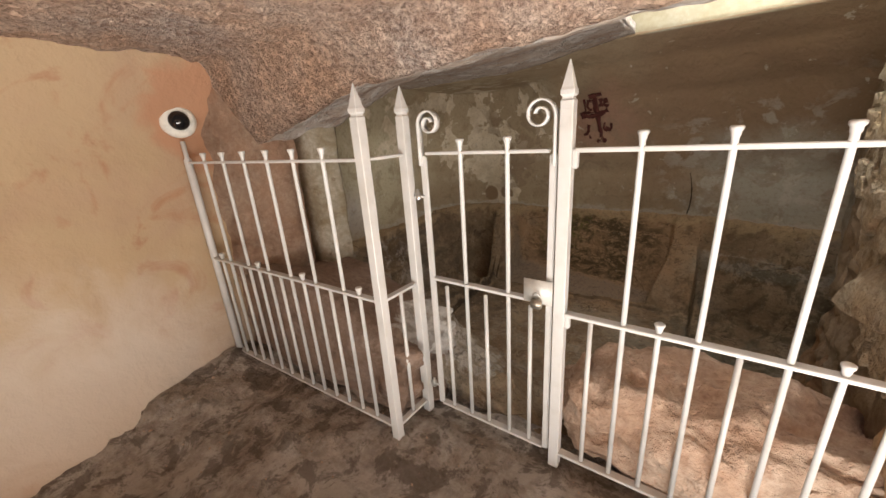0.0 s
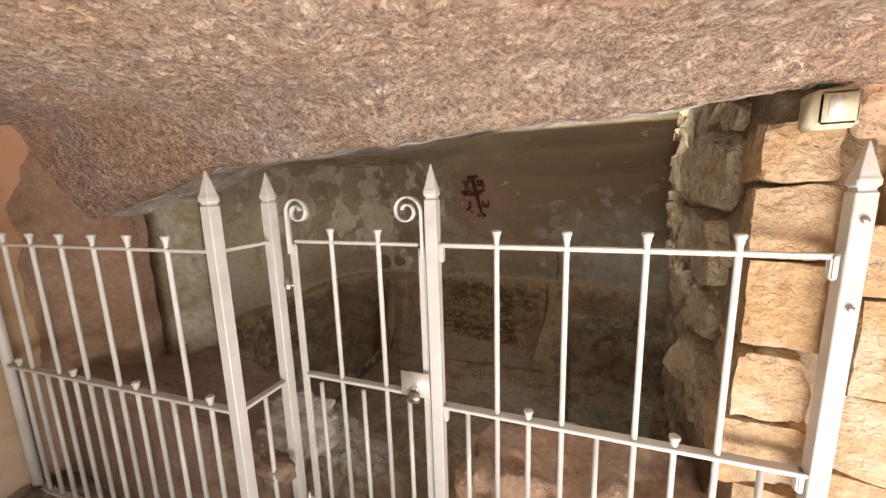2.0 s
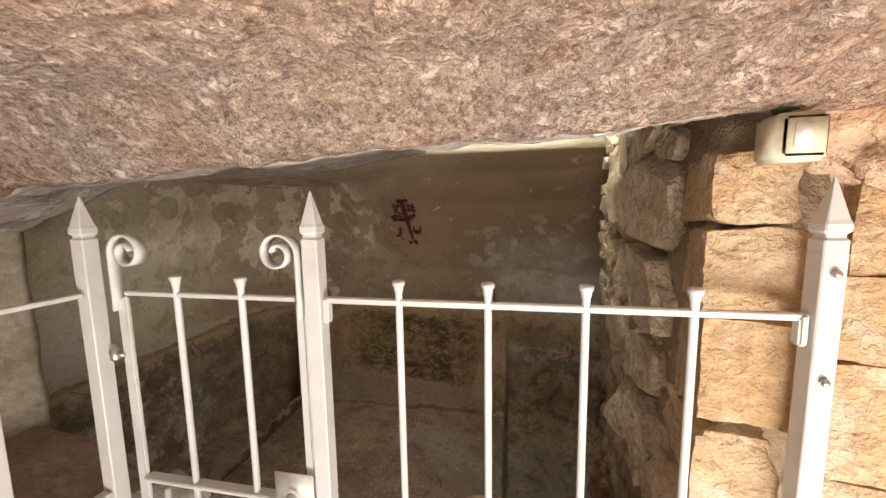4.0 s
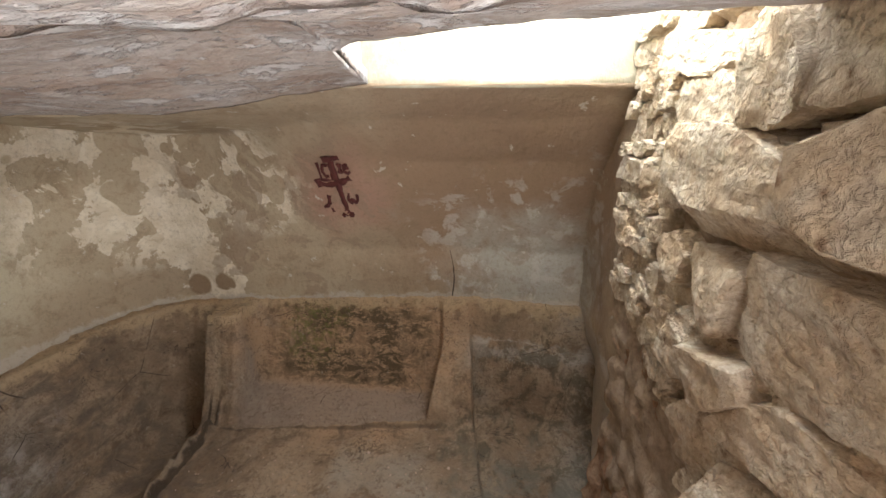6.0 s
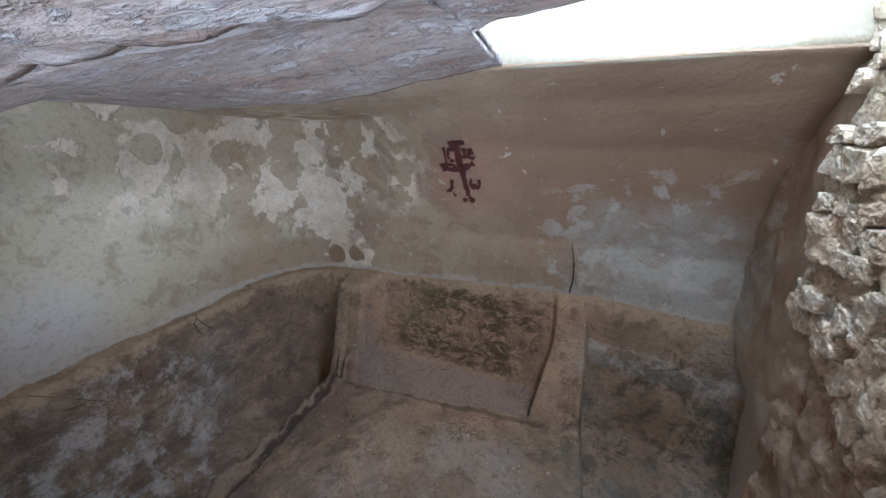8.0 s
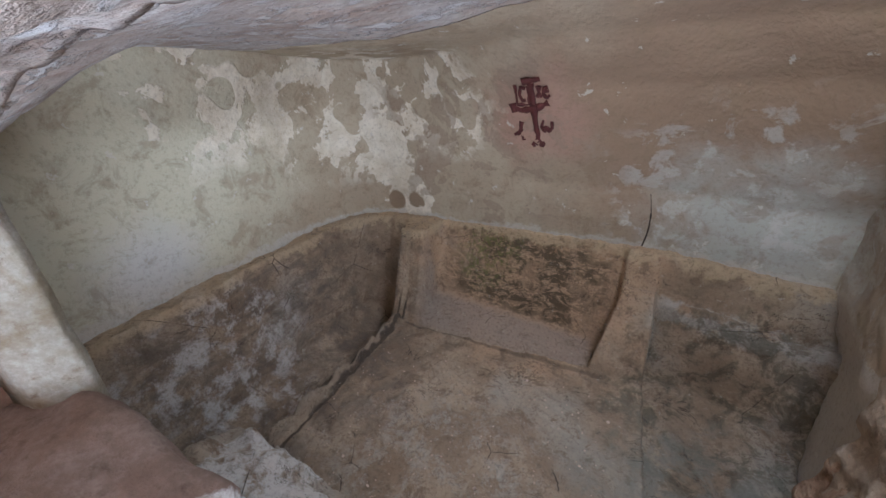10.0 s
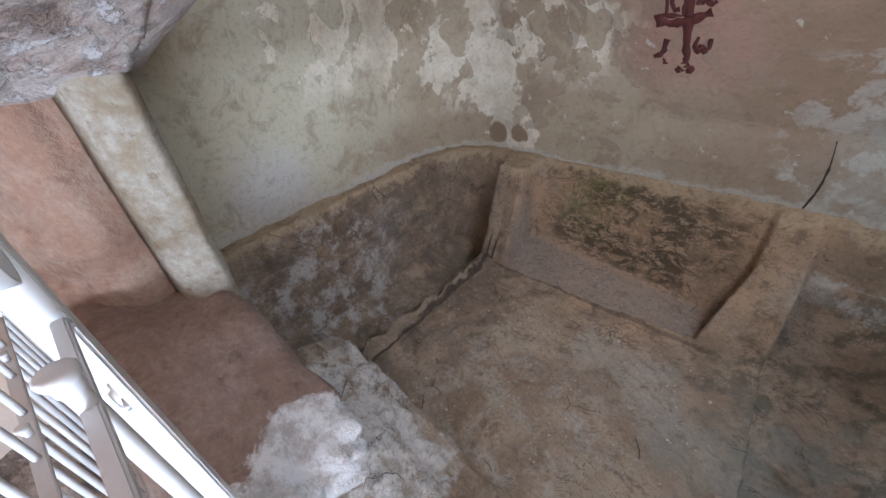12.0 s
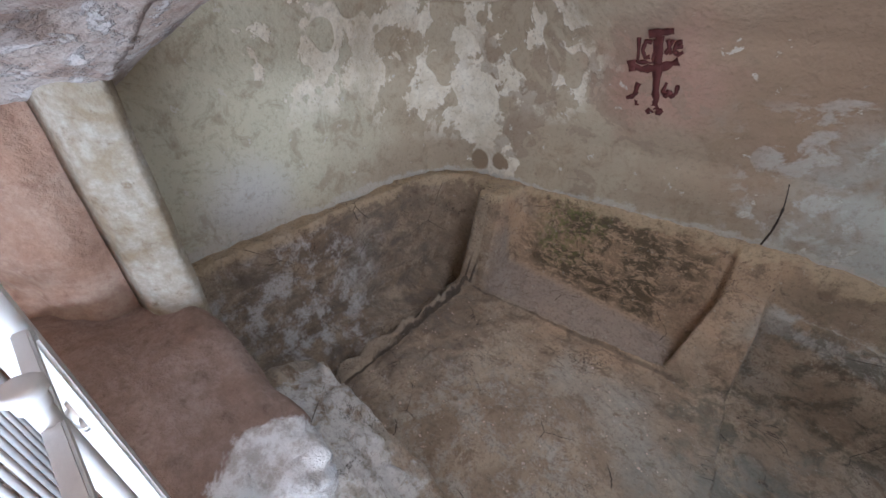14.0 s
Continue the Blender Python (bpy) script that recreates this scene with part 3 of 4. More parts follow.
    # front edge, where the floor steps up towards the gate
    z = lerp(z, -0.02, smooth(0.42, 0.2, y) * smooth(-1.3, -1.1, x) * smooth(0.6, 0.2, x))
    step = smooth(-1.5, -1.2, x) * smooth(-0.2, -0.35, x) * smooth(0.60, 0.56, y + wob)
    z = max(z, lerp(z, 0.30 - 0.12 * smooth(0.3, 0.6, y) - 0.26 * smooth(-0.95, -0.35, x) + 0.05 * fbm(x, y, 7, 8), step))
    return min(z, 0.53 + 0.3 * fine)


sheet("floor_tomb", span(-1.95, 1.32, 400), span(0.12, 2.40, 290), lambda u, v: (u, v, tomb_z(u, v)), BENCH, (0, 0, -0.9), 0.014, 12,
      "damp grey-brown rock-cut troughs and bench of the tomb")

# the outer right wall and the back of the cave, with its mouth
right = polyline([(1.03, 0.12), (1.25, 0.09), (1.48, 0.0), (1.72, -0.2), (1.95, -0.55), (2.1, -1.0), (2.25, -1.7), (2.3, -2.6)])
sheet("wall_right", span(0, 1, 140), span(-0.1, 1.85, 70), lambda u, v: (*right(u), v), STONE, (0.2, 0.25, 0), 0.025, 5,
      "weathered honey-coloured stone and plaster wall")
for nm, x0, x1, z0, z1 in (("wall_back_left", -2.4, -0.4, -0.1, 1.9), ("wall_back_top", -0.4, 2.2, 1.55, 1.9), ("wall_back_right", 2.2, 3.2, -0.1, 1.9)):
    sheet(nm, span(x0, x1, 12), span(z0, z1, 12), lambda u, v: (u, -2.3, v), OCHRE, (0, -0.3, 0), 0.02, 3, "ochre cave wall beside the mouth")
tagged(obj("ground", box(-60, 60, -60, -2.3, -0.4, -0.05, 0), FLOOR), "pale stony ground outside the cave", "ground", kind="structure")


# ---- rock masses by the fence ----
def sill():
    bm = boulder(1.34, 0.46, 0.62, 3.3, 0.10, 24, 9.0)
    for v in bm.verts:
        v.co += Vector((-1.32, 0.06, 0))
        k = 0.62 * (1 - 0.30 * smooth(-1.4, -0.68, v.co.x)) / 0.62
        v.co.z = v.co.z * k + 0.012 * fbm(*v.co, 7) - 0.03
        v.co.y += 0.02 * fbm(*v.co, 5, 4)
        v.co += Vector((0.06, 0.04, 0.03)) * fbm(*v.co, 9, 6) * smooth(-1.1, -0.75, v.co.x)
        v.co = deep(v.co)
    return bm


tagged(obj("rock_sill", sill(), SILL), "worn reddish rock sill with chalky white end", "rock")


def mound():
    bm = boulder(1.02, 0.52, 0.44, 8.1, 0.16, 26, 3.0)
    for v in bm.verts:
        v.co += Vector((0.47, 0.29, -0.04))
        v.co += Vector((0.0, 0.02 * fbm(*v.co, 5, 2), 0.05 * fbm(*v.co, 6, 1) - 0.02 + 0.02 * fbm(*v.co, 16, 1)))
    return bm


tagged(obj("rock_mound", mound(), MOUND), "rough pale pink rock mound behind the railing", "rock")


bulge = boulder(0.46, 0.26, 0.26, 4.4, 0.25, 14, 4.0)
for v in bulge.verts:
    v.co += Vector((1.27, 0.12, 1.47)) + Vector((0, 1, 0)) * 0.02 * fbm(*v.co, 8)
BULGE = rock("orange_rock", (0.62, 0.38, 0.24), (0.40, 0.22, 0.13), (0.64, 0.48, 0.35), 30, 0.04, 4).m
tagged(obj("rock_bulge", bulge, BULGE), "smooth orange rock bulging over the stone courses", "rock", kind="structure")


# ---- the white iron fence ----
TIP, TOP, MID, LOW = 1.518, 1.245, 0.685, 0.05


def post_mesh(w=0.04):
    """Square hollow post with notched collar and pyramid finial."""
    bm = bmesh.new()
    h = w / 2
    prof = ((h, 0.0), (h, 1.385), (h * 0.98, 1.387), (h * 1.0, 1.408), (h * 0.8, 1.413), (h * 0.8, 1.419), (h * 1.06, 1.425),
            (h * 1.06, 1.437), (h * 0.9, 1.445), (h * 0.45, 1.485), (h * 0.07, TIP))
    rings = []
    for r, z in prof:
        c = r * 0.12
        rings.append([bm.verts.new(p) for p in ((r - c, -r, z), (r, -r + c, z), (r, r - c, z), (r - c, r, z), (-r + c, r, z), (-r, r - c, z), (-r, -r + c, z), (-r + c, -r, z))])
    for a, b in zip(rings, rings[1:]):
        for k in range(8):
            bm.faces.new((a[k], a[(k + 1) % 8], b[(k + 1) % 8], b[k]))
    bm.faces.new(rings[0][::-1])
    bm.faces.new(rings[-1])
    return bm


def bar_mesh(z0, z1, knob=True, r=0.0085):
    prof = [(r, z0), (r, z1 - 0.028 if knob else z1)]
    if knob:
        prof += [(r * 1.25, z1 - 0.024), (r * 1.3, z1 - 0.015), (r * 1.7, z1 - 0.010), (r * 1.8, z1 - 0.003), (r * 1.4, z1)]
    return lathe(prof, 10)


def rail_mesh(p, q, z, h=0.012, w=0.03):
    """A flat bar laid between two posts."""
    a, b = Vector((*p, 0)), Vector((*q, 0))
    d = b - a
    bm = box(0, d.length, -w / 2, w / 2, z - h / 2, z + h / 2, 0.002)
    return moved(bm, Matrix.Translation(a) @ Matrix.Rotation(math.atan2(d.y, d.x), 4, "Z"))


def scroll_mesh(side):
    """Flat iron strip rising from the gate's stile and curling into a volute."""
    bm = bmesh.new()
    pts = [(0.0, 1.2), (0.0, 1.26), (0.0, 1.32)]
    cx, cz, r0 = 0.05 * side, 1.355, 0.05
    for k in range(40):
        a = math.pi - k * 0.235
        r = r0 * (1 - 0.018 * k)
        pts.append((cx + r * math.cos(a) * side, cz + r * math.sin(a)))
    w, th = 0.015, 0.003
    rows = []
    for i, (x, z) in enumerate(pts):
        a, b = pts[max(0, i - 1)], pts[min(len(pts) - 1, i + 1)]
        t = Vector((b[0] - a[0], b[1] - a[1])).normalized()
        nx, nz = -t.y * th, t.x * th
        rows.append([bm.verts.new(p) for p in ((x + nx, -w, z + nz), (x + nx, w, z + nz), (x - nx, w, z - nz), (x - nx, -w, z - nz))])
    for a, b in zip(rows, rows[1:]):
        for k in range(4):
            bm.faces.new((a[k], a[(k + 1) % 4], b[(k + 1) % 4], b[k]))
    bm.faces.new(rows[0][::-1])
    bm.faces.new(rows[-1])
    bmesh.ops.recalc_face_normals(bm, faces=bm.faces)
    return bm


FULL = bar_mesh(LOW, 1.295)
SHORT = bar_mesh(LOW, MID + 0.04)
STUB = bar_mesh(LOW, MID, False)


def thing(name, label, category, group=""):
    return tagged(new(name), label, category, group)


def bars(owner, kinds, p, q, positions):
    for k, s in positions:
        ob = part("bar", kinds[k].copy(), WHITE, owner)
        ob.location = (lerp(p[0], q[0], s), lerp(p[1], q[1], s), 0)


KINDS = {"f": FULL, "k": SHORT, "s": STUB}
GP, HP, LP, WP, RP = (0.0, 0.0), (-0.64, -0.02), (-0.646, -0.246), (-1.995, -0.295), (1.013, 0.0)


def place_post(name, owner, p):
    ob = part("post", post_mesh(), WHITE, owner, flat=True)
    ob.location = (*p, -0.02)
    return ob


fence = thing("iron_fence", "white painted iron railing with pointed square posts", "fence", "railing round the tomb")
place_post("post", fence, GP)
rp = place_post("post", fence, RP)
for z in (TOP, MID, LOW):
    part("rail", rail_mesh((GP[0] + 0.02, 0), (RP[0] - 0.02, 0), z, 0.014 if z == TOP else 0.012, 0.016 if z == TOP else 0.034), WHITE, fence, flat=True)
bars(fence, KINDS, GP, (1.0, 0.0), [("f" if i % 2 else ("s", "k")[(i // 2) % 2], 0.105 + 0.1 * i) for i in range(9)])
for x in (0.028, RP[0] - 0.03):
    for z in (TOP, MID):
        part("bracket", box(x - 0.008, x + 0.008, -0.012, 0.012, z - 0.055, z + 0.006, 0.004), WHITE, fence, flat=True)
for z in (1.13, 1.33):
    part("bolt", moved(lathe([(0.008, 0), (0.008, 0.004), (0.005, 0.008)], 8), pose(RP[0], -0.023, z, 90)), STEEL, fence, "steel bolt head")

side = thing("iron_fence", "white painted iron railing between wall and corner post", "fence", "railing round the tomb")
place_post("post", side, LP)
part("wall_post", lathe([(0.02, -0.02), (0.02, 1.26), (0.012, 1.27), (0.012, 1.36)], 12), WHITE, side).location = (*WP, 0)
for z in (TOP, MID, LOW):
    part("rail", rail_mesh((WP[0] + 0.015, WP[1]), (LP[0] - 0.02, LP[1]), z, 0.012, 0.016 if z == TOP else 0.03), WHITE, side, flat=True)
bars(side, KINDS, WP, LP, [("f" if i % 2 else ("k", "s")[(i // 2) % 2], (i + 1) / 14.3) for i in range(13)])

short = thing("iron_fence", "short white iron railing joining two pointed posts", "fence", "railing round the tomb")
place_post("post", short, HP)
for z in (TOP, MID, LOW):
    part("rail", rail_mesh((LP[0], LP[1] + 0.023), (HP[0], HP[1] - 0.023), z, 0.012, 0.016 if z == TOP else 0.03), WHITE, short, flat=True)
bars(short, KINDS, LP, HP, [("s", 0.5)])

gate = thing("iron_gate", "white painted iron gate with scrolled top corners, shut", "gate", "railing round the tomb")
part("stile", box(-0.578, -0.548, -0.008, 0.006, 0.04, 1.235, 0.004), WHITE, gate, flat=True)
part("stile", box(-0.052, -0.028, -0.008, 0.006, 0.04, 1.235, 0.004), WHITE, gate, flat=True)
part("scroll", moved(scroll_mesh(1), pose(-0.567, -0.01, 0)), WHITE, gate)
part("scroll", moved(scroll_mesh(-1), pose(-0.033, -0.01, 0)), WHITE, gate)
for z in (TOP, MID + 0.03, LOW):
    part("rail", rail_mesh((-0.55, -0.002), (-0.05, -0.002), z, 0.012, 0.014 if z == TOP else 0.03), WHITE, gate, flat=True)
bars(gate, KINDS, (-0.567, -0.002), (-0.033, -0.002), [("f", 0.332), ("f", 0.687), ("s", 0.145), ("s", 0.5), ("s", 0.855)])
part("latch_plate", box(-0.128, -0.022, -0.026, -0.022, 0.715, 0.805, 0.001), ZINC, gate, "bare galvanised steel latch plate")
for z in (1.06, 0.13):
    hinge = part("hinge", lathe([(0.010, 0), (0.012, 0.004), (0.012, 0.03), (0.006, 0.034), (0.006, 0.045)], 10), STEEL, gate, "steel pin hinge")
    hinge.location = (-0.597, -0.012, z)
    part("hinge_strap", box(-0.017, 0.03, -0.004, 0.004, 0.010, 0.022, 0.001), STEEL, hinge)

lock = thing("padlock", "small dull steel padlock hanging on the gate latch", "padlock")
DULL = plain("dull_padlock_steel", (0.42, 0.38, 0.32), 0.4, 0.8)
part("body", box(-0.095, -0.055, -0.048, -0.030, 0.70, 0.735, 0.004), DULL, lock)
sh = bmesh.new()
ring = []
for k in range(13):
    a = math.pi * k / 12
    c = Vector((-0.075 + 0.013 * math.cos(a), -0.039, 0.748 + 0.013 * math.sin(a)))
    n = Vector((math.cos(a), 0, math.sin(a)))
    ring.append([sh.verts.new(c + n * 0.003 * math.cos(b) + Vector((0, 0.003 * math.sin(b), 0))) for b in (0, 1.57, 3.14, 4.71)])
for a, b in zip(ring, ring[1:]):
    for k in range(4):
        sh.faces.new((a[k], a[(k + 1) % 4], b[(k + 1) % 4], b[k]))
part("shackle", sh, STEEL, lock, "steel shackle")

# ---- fittings ----
dome = thing("bulkhead_camera", "round white wall fitting with a black glass dome", "camera")
M = pose(-2.015, -0.285, 1.465, 0, 90, -10)
part("base", moved(lathe([(0.086, 0), (0.088, 0.01), (0.083, 0.03), (0.066, 0.045), (0.062, 0.045)], 28), M), PALE_PLASTIC, dome)
part("dome", moved(lathe([(0.05 * math.cos(a), 0.044 + 0.04 * math.sin(a)) for a in span(0, 1.5, 9)], 24), M), BLACK, dome, "black glass dome")

switch = thing("junction_box", "ivory plastic switch box mounted on the stone pier", "switch")
part("box", box(0.893, 0.968, -0.045, 0.02, 1.525, 1.605, 0.006), PLASTIC, switch)
part("cover", box(0.899, 0.962, -0.052, -0.044, 1.533, 1.598, 0.004), PLASTIC, switch)
part("rocker", box(0.911, 0.936, -0.058, -0.050, 1.545, 1.588, 0.003), PALE_PLASTIC, switch, "white rocker switch")
tagged(obj("conduit", moved(lathe([(0.011, 0), (0.011, 0.10)], 12), pose(0.905, -0.01, 1.617, 0, 75, 0)), GREEN), "short green plastic conduit stub", "conduit")


# ---- the painted cross on the back wall ----
def wall_y(x, z):
    """The plaster's face at that place."""
    best = min(((abs(back_wall(x, v)[2] - z), back_wall(x, v)) for v in span(0.3, 1, 400)), key=lambda q: q[0])
    return best[1][1]


def strokes(runs, width):
    """Flat painted strokes, laid on the wall, from lists of (x, z) places."""
    bm = bmesh.new()
    for w, pts in runs:
        fine = []
        for a, b in zip(pts, pts[1:]):
            fine += [(lerp(a[0], b[0], k / 6), lerp(a[1], b[1], k / 6)) for k in range(6)]
        fine.append(pts[-1])
        rows = []
        for i, (x, z) in enumerate(fine):
            a, b = fine[max(0, i - 1)], fine[min(len(fine) - 1, i + 1)]
            t = Vector((b[0] - a[0], b[1] - a[1])).normalized()
            h = width * w * (0.85 + 0.5 * fbm(x, 0, z, 30))
            rows.append([bm.verts.new(deep((px, wall_y(px, pz) - d, pz))) for d in (0.012, 0.004) for px, pz in ((x - t.y * h, z + t.x * h), (x + t.y * h, z - t.x * h))])
        for a, b in zip(rows, rows[1:]):
            for i, j in ((0, 1), (1, 3), (3, 2), (2, 0)):
                bm.faces.new((a[i], a[j], b[j], b[i]))
    bmesh.ops.recalc_face_normals(bm, faces=bm.faces)
    return bm


CX, CZ = -0.40, 1.30
def at(*pts):
    return [(CX + a * 1.05, CZ + 0.015 + b * 1.25) for a, b in pts]


ink = [(1.5, at((0.0, 0.14), (0.01, 0.0), (0.022, -0.115))), (1.6, at((0.025, -0.095), (0.01, -0.12), (-0.012, -0.135))), (1.6, at((0.015, -0.095), (0.035, -0.12), (0.058, -0.132))),
       (1.6, at((-0.11, 0.045), (-0.06, 0.03), (0.02, 0.04), (0.085, 0.065))), (1.8, at((-0.11, 0.06), (-0.10, 0.02))),
       (1.3, at((-0.045, 0.145), (0.0, 0.15), (0.05, 0.155))),
       (0.8, at((-0.03, 0.12), (-0.055, 0.125), (-0.065, 0.095), (-0.05, 0.07), (-0.03, 0.075))),
       (0.7, at((-0.085, 0.135), (-0.08, 0.055), (-0.015, 0.055), (-0.015, 0.13))),
       (0.8, at((0.03, 0.13), (0.05, 0.085))), (0.8, at((0.05, 0.13), (0.03, 0.085))),
       (0.8, at((0.085, 0.125), (0.065, 0.12), (0.06, 0.095), (0.08, 0.085), (0.095, 0.095))), (0.6, at((0.062, 0.107), (0.09, 0.11))),
       (1.0, at((-0.065, -0.02), (-0.085, -0.075), (-0.115, -0.085))), (1.0, at((-0.07, -0.04), (-0.06, -0.11))), (0.7, at((-0.075, -0.06), (-0.045, -0.07))),
       (0.9, at((0.055, -0.01), (0.045, -0.04), (0.06, -0.06), (0.07, -0.035))), (0.8, at((0.07, -0.04), (0.085, -0.06), (0.10, -0.045), (0.10, -0.015)))]
tagged(obj("painted_cross", strokes(ink, 0.0125), RED), "dark red painted cross with letters on plaster", "painting")


HAIRLINE = plain("dark_crack", (0.05, 0.035, 0.025), 0.95)
gap = [(0.5, [(0.272, 0.88), (0.284, 0.83), (0.297, 0.76)]), (1.0, [(0.297, 0.76), (0.302, 0.68), (0.300, 0.62), (0.288, 0.54)])]
tagged(obj("trim_crack", strokes(gap, 0.0045), HAIRLINE), "dark crack down the plaster above the ledge", "crack", kind="structure")


# ---- dressed and rubble stones ----
def ashlar(w, d, h, seed, chip=0.05, cuts=10):
    """A squared stone with flat faces, broken arrises and a pecked surface; its base is at z = 0."""
    bm = boulder(w, d, h, seed, 0.0, cuts, 45.0)
    s = (w * h) ** 0.5
    for v in bm.verts:
        c = v.co
        k = chip * fbm(c.x / s, c.y / s, c.z / s, 1.3, seed) + 0.4 * chip * abs(fbm(c.x / s, c.y / s, c.z / s, 4.0, seed + 9))
        edge = (abs(c.x) / w * 2) ** 6 + (abs(c.z - h / 2) / h * 2) ** 6
        n = Vector((c.x / w, c.y / d, (c.z - h / 2) / h)).normalized()
        v.co = c - n * s * k * (0.6 + edge)
    return bm


def rough_stone(seed):
    """An irregular broken stone of unit size: a block cut by planes, then flaked and pecked."""
    bm = boulder(1, 1, 1, seed, 0.04, 11, 30.0)
    r = random.Random(int(seed * 10))
    cutsets = [(Vector((r.uniform(-0.4, 0.4), r.uniform(-1, 1), r.uniform(-1, 1))).normalized(), r.uniform(0.43, 0.60)) for _ in range(10)]
    for v in bm.verts:
        c = v.co - Vector((0, 0, 0.5))
        for n, d in cutsets:
            e = c.dot(n) - d
            if e > 0:
                c -= n * e
        flake = round(2.2 * fbm(*c, 2.2, seed)) / 2.2
        c += c.normalized() * (0.03 * flake + 0.012 * fbm(*c, 4, seed) - 0.02 * abs(fbm(*c, 9, seed)))
        v.co = c + Vector((0, 0, 0.5))
    return bm


quoins = tagged(obj("wall_quoin", box(0.90, 1.10, 0.12, 0.40, -0.05, 1.70, 0.01), MORTAR), "pier of honey limestone blocks beside the railing", "wall", kind="structure")
z = -0.02
for i, (h, w) in enumerate(((0.30, 0.19), (0.30, 0.17), (0.20, 0.20), (0.20, 0.15), (0.245, 0.17), (0.19, 0.175), (0.16, 0.15))):
    s = part("block", ashlar(w, 0.2, h - 0.012, i * 3.7 + 1, 0.09 if i in (2, 3) else 0.055), STONE, quoins, flat=True)
    s.matrix_basis = pose(0.95 + 0.012 * math.sin(i * 1.7), 0.155, z, 0, 1.5 * math.sin(i * 2.1), -8 + 4 * math.sin(i))
    z += h

# large worn courses on the outer wall, past the railing's last post
z = -0.05
rng = random.Random(11)
course = bpy.data.objects["wall_right"]
while z < 1.4:
    h = rng.uniform(0.17, 0.27)
    u = 0.02 + rng.uniform(0, 0.02)
    while u < 0.55:
        w = rng.uniform(0.16, 0.34)
        a, b = right(u), right(u + w / 4.2)
        run = Vector((b[0] - a[0], b[1] - a[1])).normalized()
        s = part("block", ashlar(w * 1.0, 0.16, h, rng.uniform(0, 50), 0.045, 10), STONE, course, flat=True)
        s.matrix_basis = pose((a[0] + b[0]) / 2 - run.y * 0.066, (a[1] + b[1]) / 2 + run.x * 0.066, z, 0, rng.uniform(-0.4, 0.4), math.degrees(math.atan2(b[1] - a[1], b[0] - a[0])))
        u += w / 4.2
    z += h

def rubble_x(y):
    """The rubble face leans away from the pier towards the chamber's end."""
    return 0.925 + 0.085 * (y - 0.45)


def rubble_foot(y):
    """Height at which the stones start on the cut rock."""
    return 0.50 + 0.40 * smooth(0.45, 1.3, y)


rubble = tagged(sheet("wall_rubble", span(0.22, 1.40, 90), span(-0.6, 1.9, 110), lambda u, v: (rubble_x(u) - 0.012, u, v), MORTAR, (0.35, 0, 0), 0.035, 9), "rubble stone wall set in earth mortar", "wall", kind="structure")
sheet("wall_rubble_foot", span(0.24, 1.42, 80), span(0, 1, 60), lambda u, v: (rubble_x(u) - 0.05 + 0.07 * v - 0.03 * math.sin(v * 7), u, lerp(-0.6, rubble_foot(u), v)), FOOT, (0.2, 0, 0), 0.05, 7,
      "rust-brown cut rock under the rubble stones")
rng = random.Random(5)
meshes = []
for i in range(16):
    o = part("stone", rough_stone(7.7 * i + 2), RUBBLE, rubble, flat=True)
    meshes.append(o.data)
    bpy.data.objects.remove(o)


def lay(y, z, w, h, depth=0.16, tilt=None, out=0.0):
    s = new("stone", meshes[rng.randrange(16)])
    s.parent = rubble
    c = deep((rubble_x(y) + 0.02 - out + rng.uniform(-0.02, 0.02), y, z))
    lean = rng.uniform(-14, 14) if tilt is None else tilt
    s.matrix_basis = Matrix.Translation(c) @ pose(0, 0, 0, lean, rng.uniform(-6, 6), rng.choice((0, 180)) + rng.uniform(-8, 8)) @ Matrix.Diagonal((depth * 1.15, w * 1.19, h * 1.19, 1))


# big stones near the pier, small ones packed towards the chamber: y, base, width, height, lean
BIG = ((0.96, 1.71, 0.32, 0.10, 10), (0.91, 1.53, 0.25, 0.18, 0), (0.70, 1.57, 0.19, 0.20, 14), (0.46, 1.58, 0.28, 0.22, 6), (0.78, 1.30, 0.46, 0.25, 5),
       (0.38, 1.30, 0.30, 0.26, -4), (0.75, 1.08, 0.22, 0.19, -3), (0.46, 1.05, 0.34, 0.23, -4), (0.66, 0.90, 0.20, 0.13, -16), (0.42, 0.84, 0.30, 0.19, -14),
       (0.86, 0.88, 0.17, 0.14, -18), (0.50, 0.62, 0.28, 0.18, -16), (0.74, 0.70, 0.22, 0.15, -20), (0.95, 1.12, 0.12, 0.16, 8), (1.00, 1.36, 0.13, 0.15, 4), (0.55, 1.80, 0.30, 0.16, 0))
for y, z, w, h, lean in BIG:
    lay(y, z, w, h, 0.17, lean, 0.012)
z = 0.44
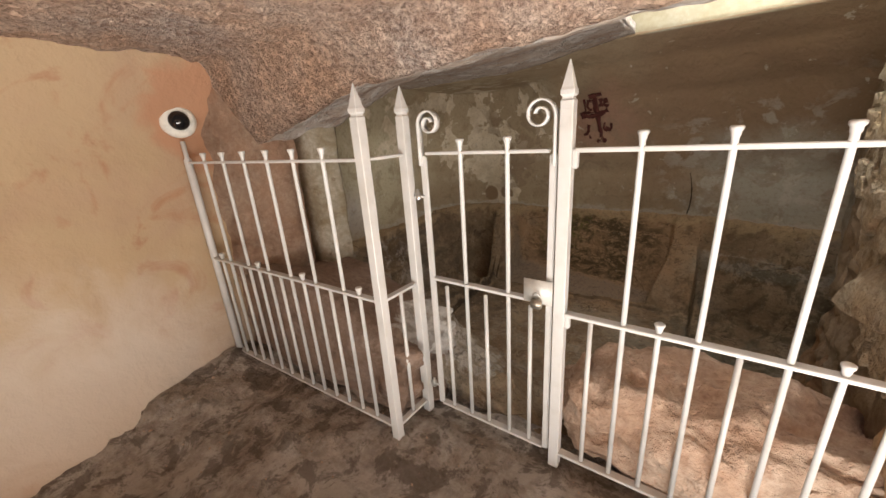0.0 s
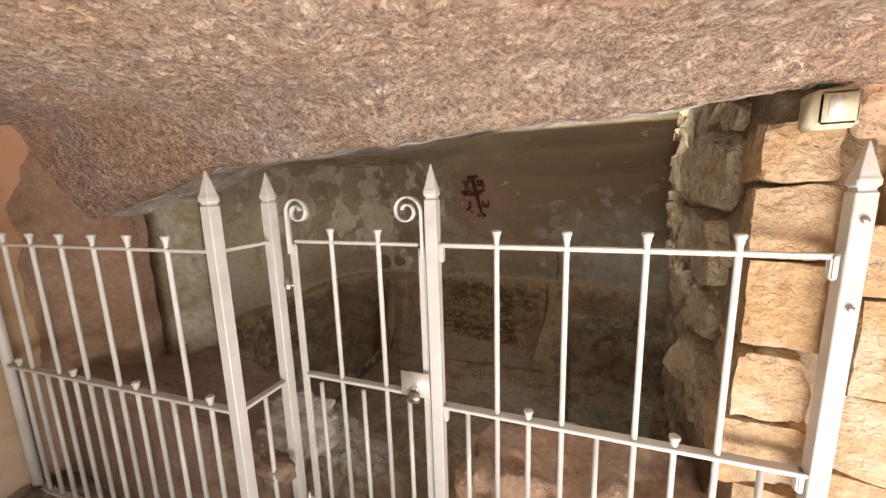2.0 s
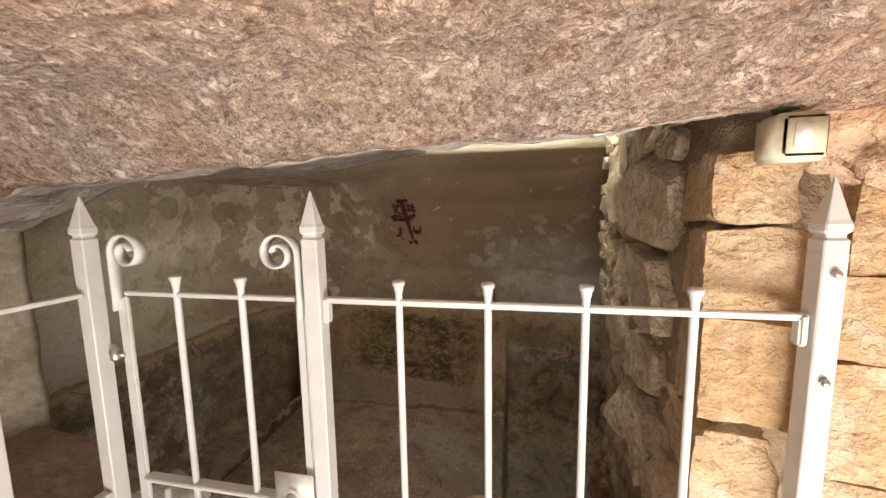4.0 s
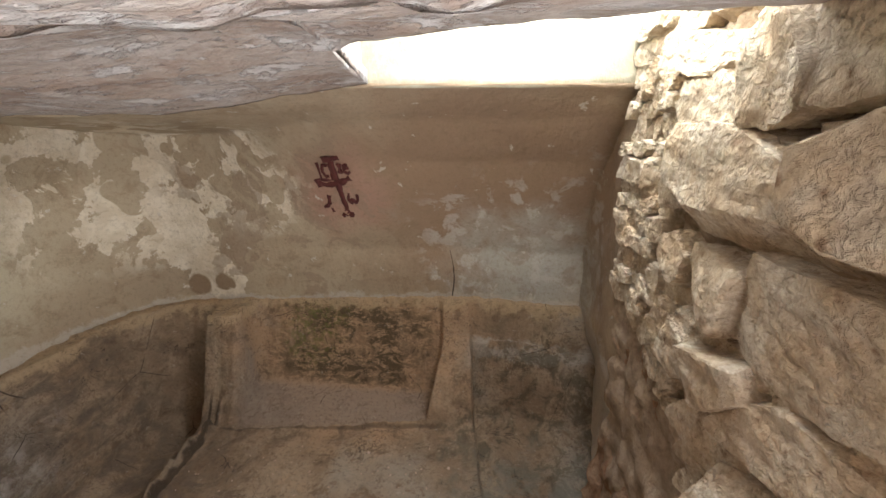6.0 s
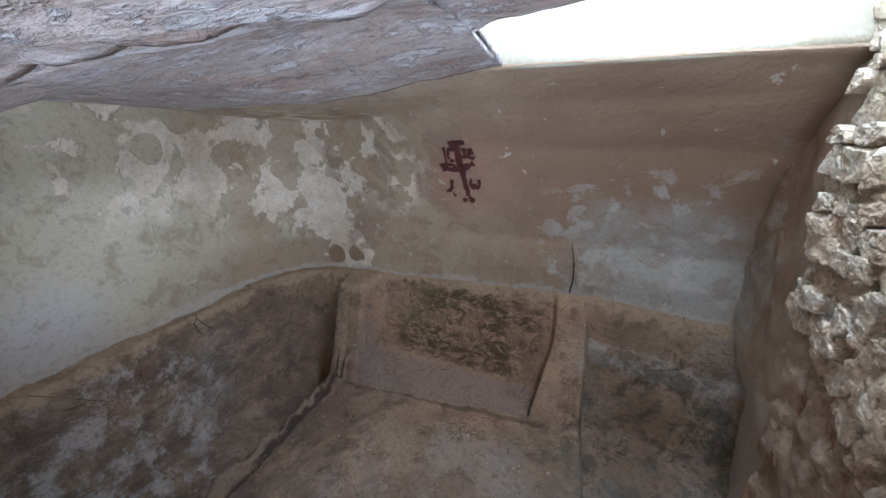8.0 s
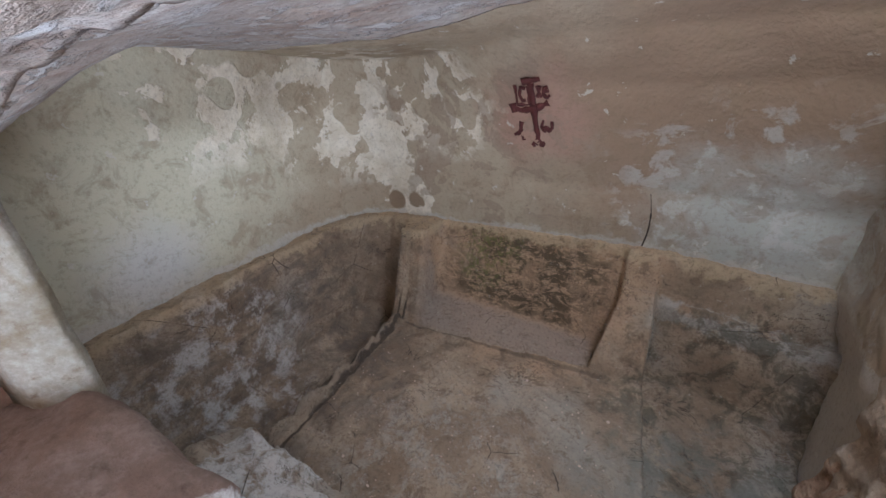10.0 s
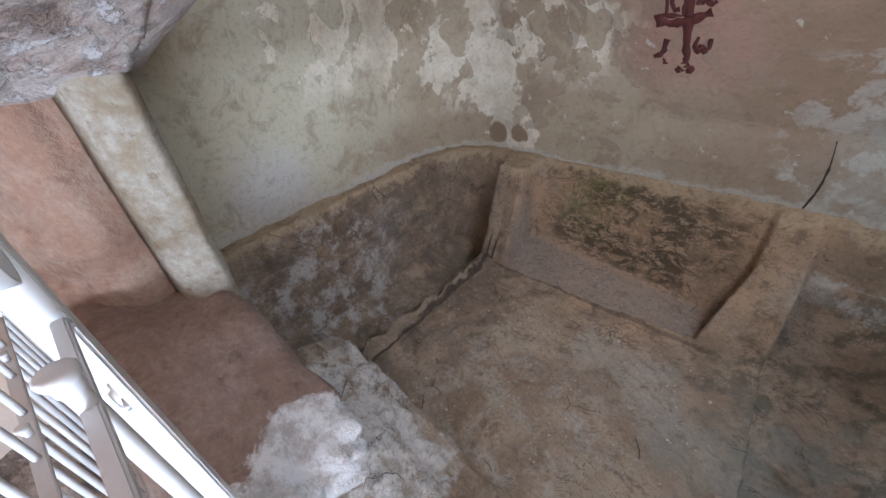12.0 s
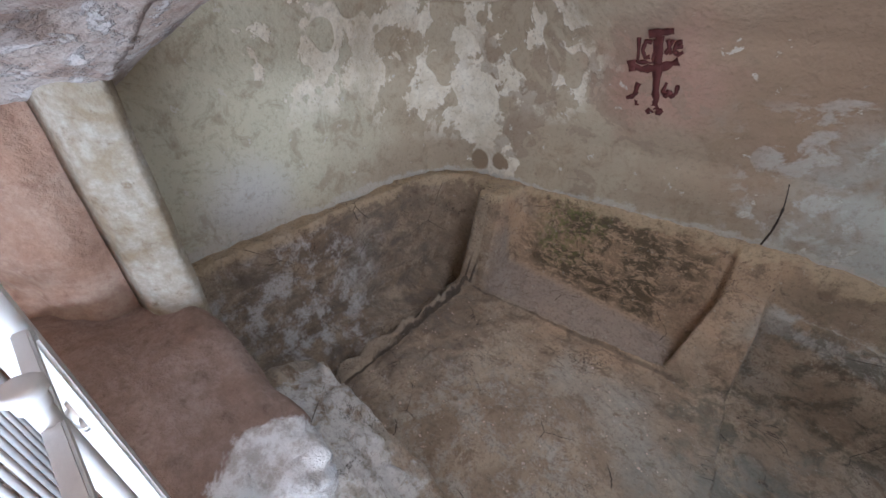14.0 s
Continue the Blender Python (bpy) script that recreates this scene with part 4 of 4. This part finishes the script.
while z < 1.92:
    h = rng.uniform(0.05, 0.10)
    y = 0.24
    while y < 1.40:
        w = h * rng.uniform(0.8, 1.8)
        free = not any(abs(y + w / 2 - b[0]) < b[2] * 0.5 and abs(z + h / 2 - b[1] - b[3] / 2) < b[3] * 0.5 for b in BIG)
        if free and z > rubble_foot(y) - 0.05:
            lay(y + w / 2, z, w, h, 0.12)
        y += w
    z += h * 0.95

# scrap of metal lath caught between the stones
lath = bmesh.new()
for k in range(9):
    moved_part = box(-0.001, 0.001, 0, 0.13, 0.006 * k, 0.006 * k + 0.002, 0)
    me = bpy.data.meshes.new("tmp")
    moved_part.to_mesh(me)
    lath.from_mesh(me)
    moved_part.free()
    bpy.data.meshes.remove(me)
for k in range(18):
    moved_part = box(-0.0015, 0.0015, 0.0075 * k, 0.0075 * k + 0.002, 0, 0.05, 0)
    me = bpy.data.meshes.new("tmp")
    moved_part.to_mesh(me)
    lath.from_mesh(me)
    moved_part.free()
    bpy.data.meshes.remove(me)
tagged(obj("metal_lath", moved(lath, Matrix.Translation(deep((0.862, 0.30, 1.58))) @ pose(0, 0, 0, -14, 0, 0)), ZINC, flat=True),
       "strip of grey metal lath wedged in the rubble", "lath")

# crumbs and grit lying on the rock
grit = bmesh.new()
rng = random.Random(21)
for k in range(520):
    if k < 300:
        x, y = rng.uniform(-1.2, 0.25), rng.uniform(0.6, 1.7)
        p = deep((x, y, tomb_z(x, y)))
        p.z += 0.018 * fbm(*p, 9)
    else:
        x, y = rng.uniform(-1.9, 0.9), rng.uniform(-1.2, -0.05)
        p = Vector((x, y, floor_z(x, y)))
        p = deep(p)
        p.z += 0.02 * fbm(*p, 7)
    r = rng.uniform(0.002, 0.006) * (1.6 if rng.random() < 0.1 else 1)
    m = Matrix.Translation(p + Vector((0, 0, r * 0.3))) @ Euler([rng.uniform(0, 6) for _ in range(3)]).to_matrix().to_4x4() @ Matrix.Diagonal((r, r * rng.uniform(0.6, 1.4), r * 0.7, 1))
    bmesh.ops.create_icosphere(grit, subdivisions=1, radius=1, matrix=m)
tagged(obj("grit", grit, MOUND, flat=True), "pale stone crumbs scattered on the rock floor", "grit", kind="stuff")
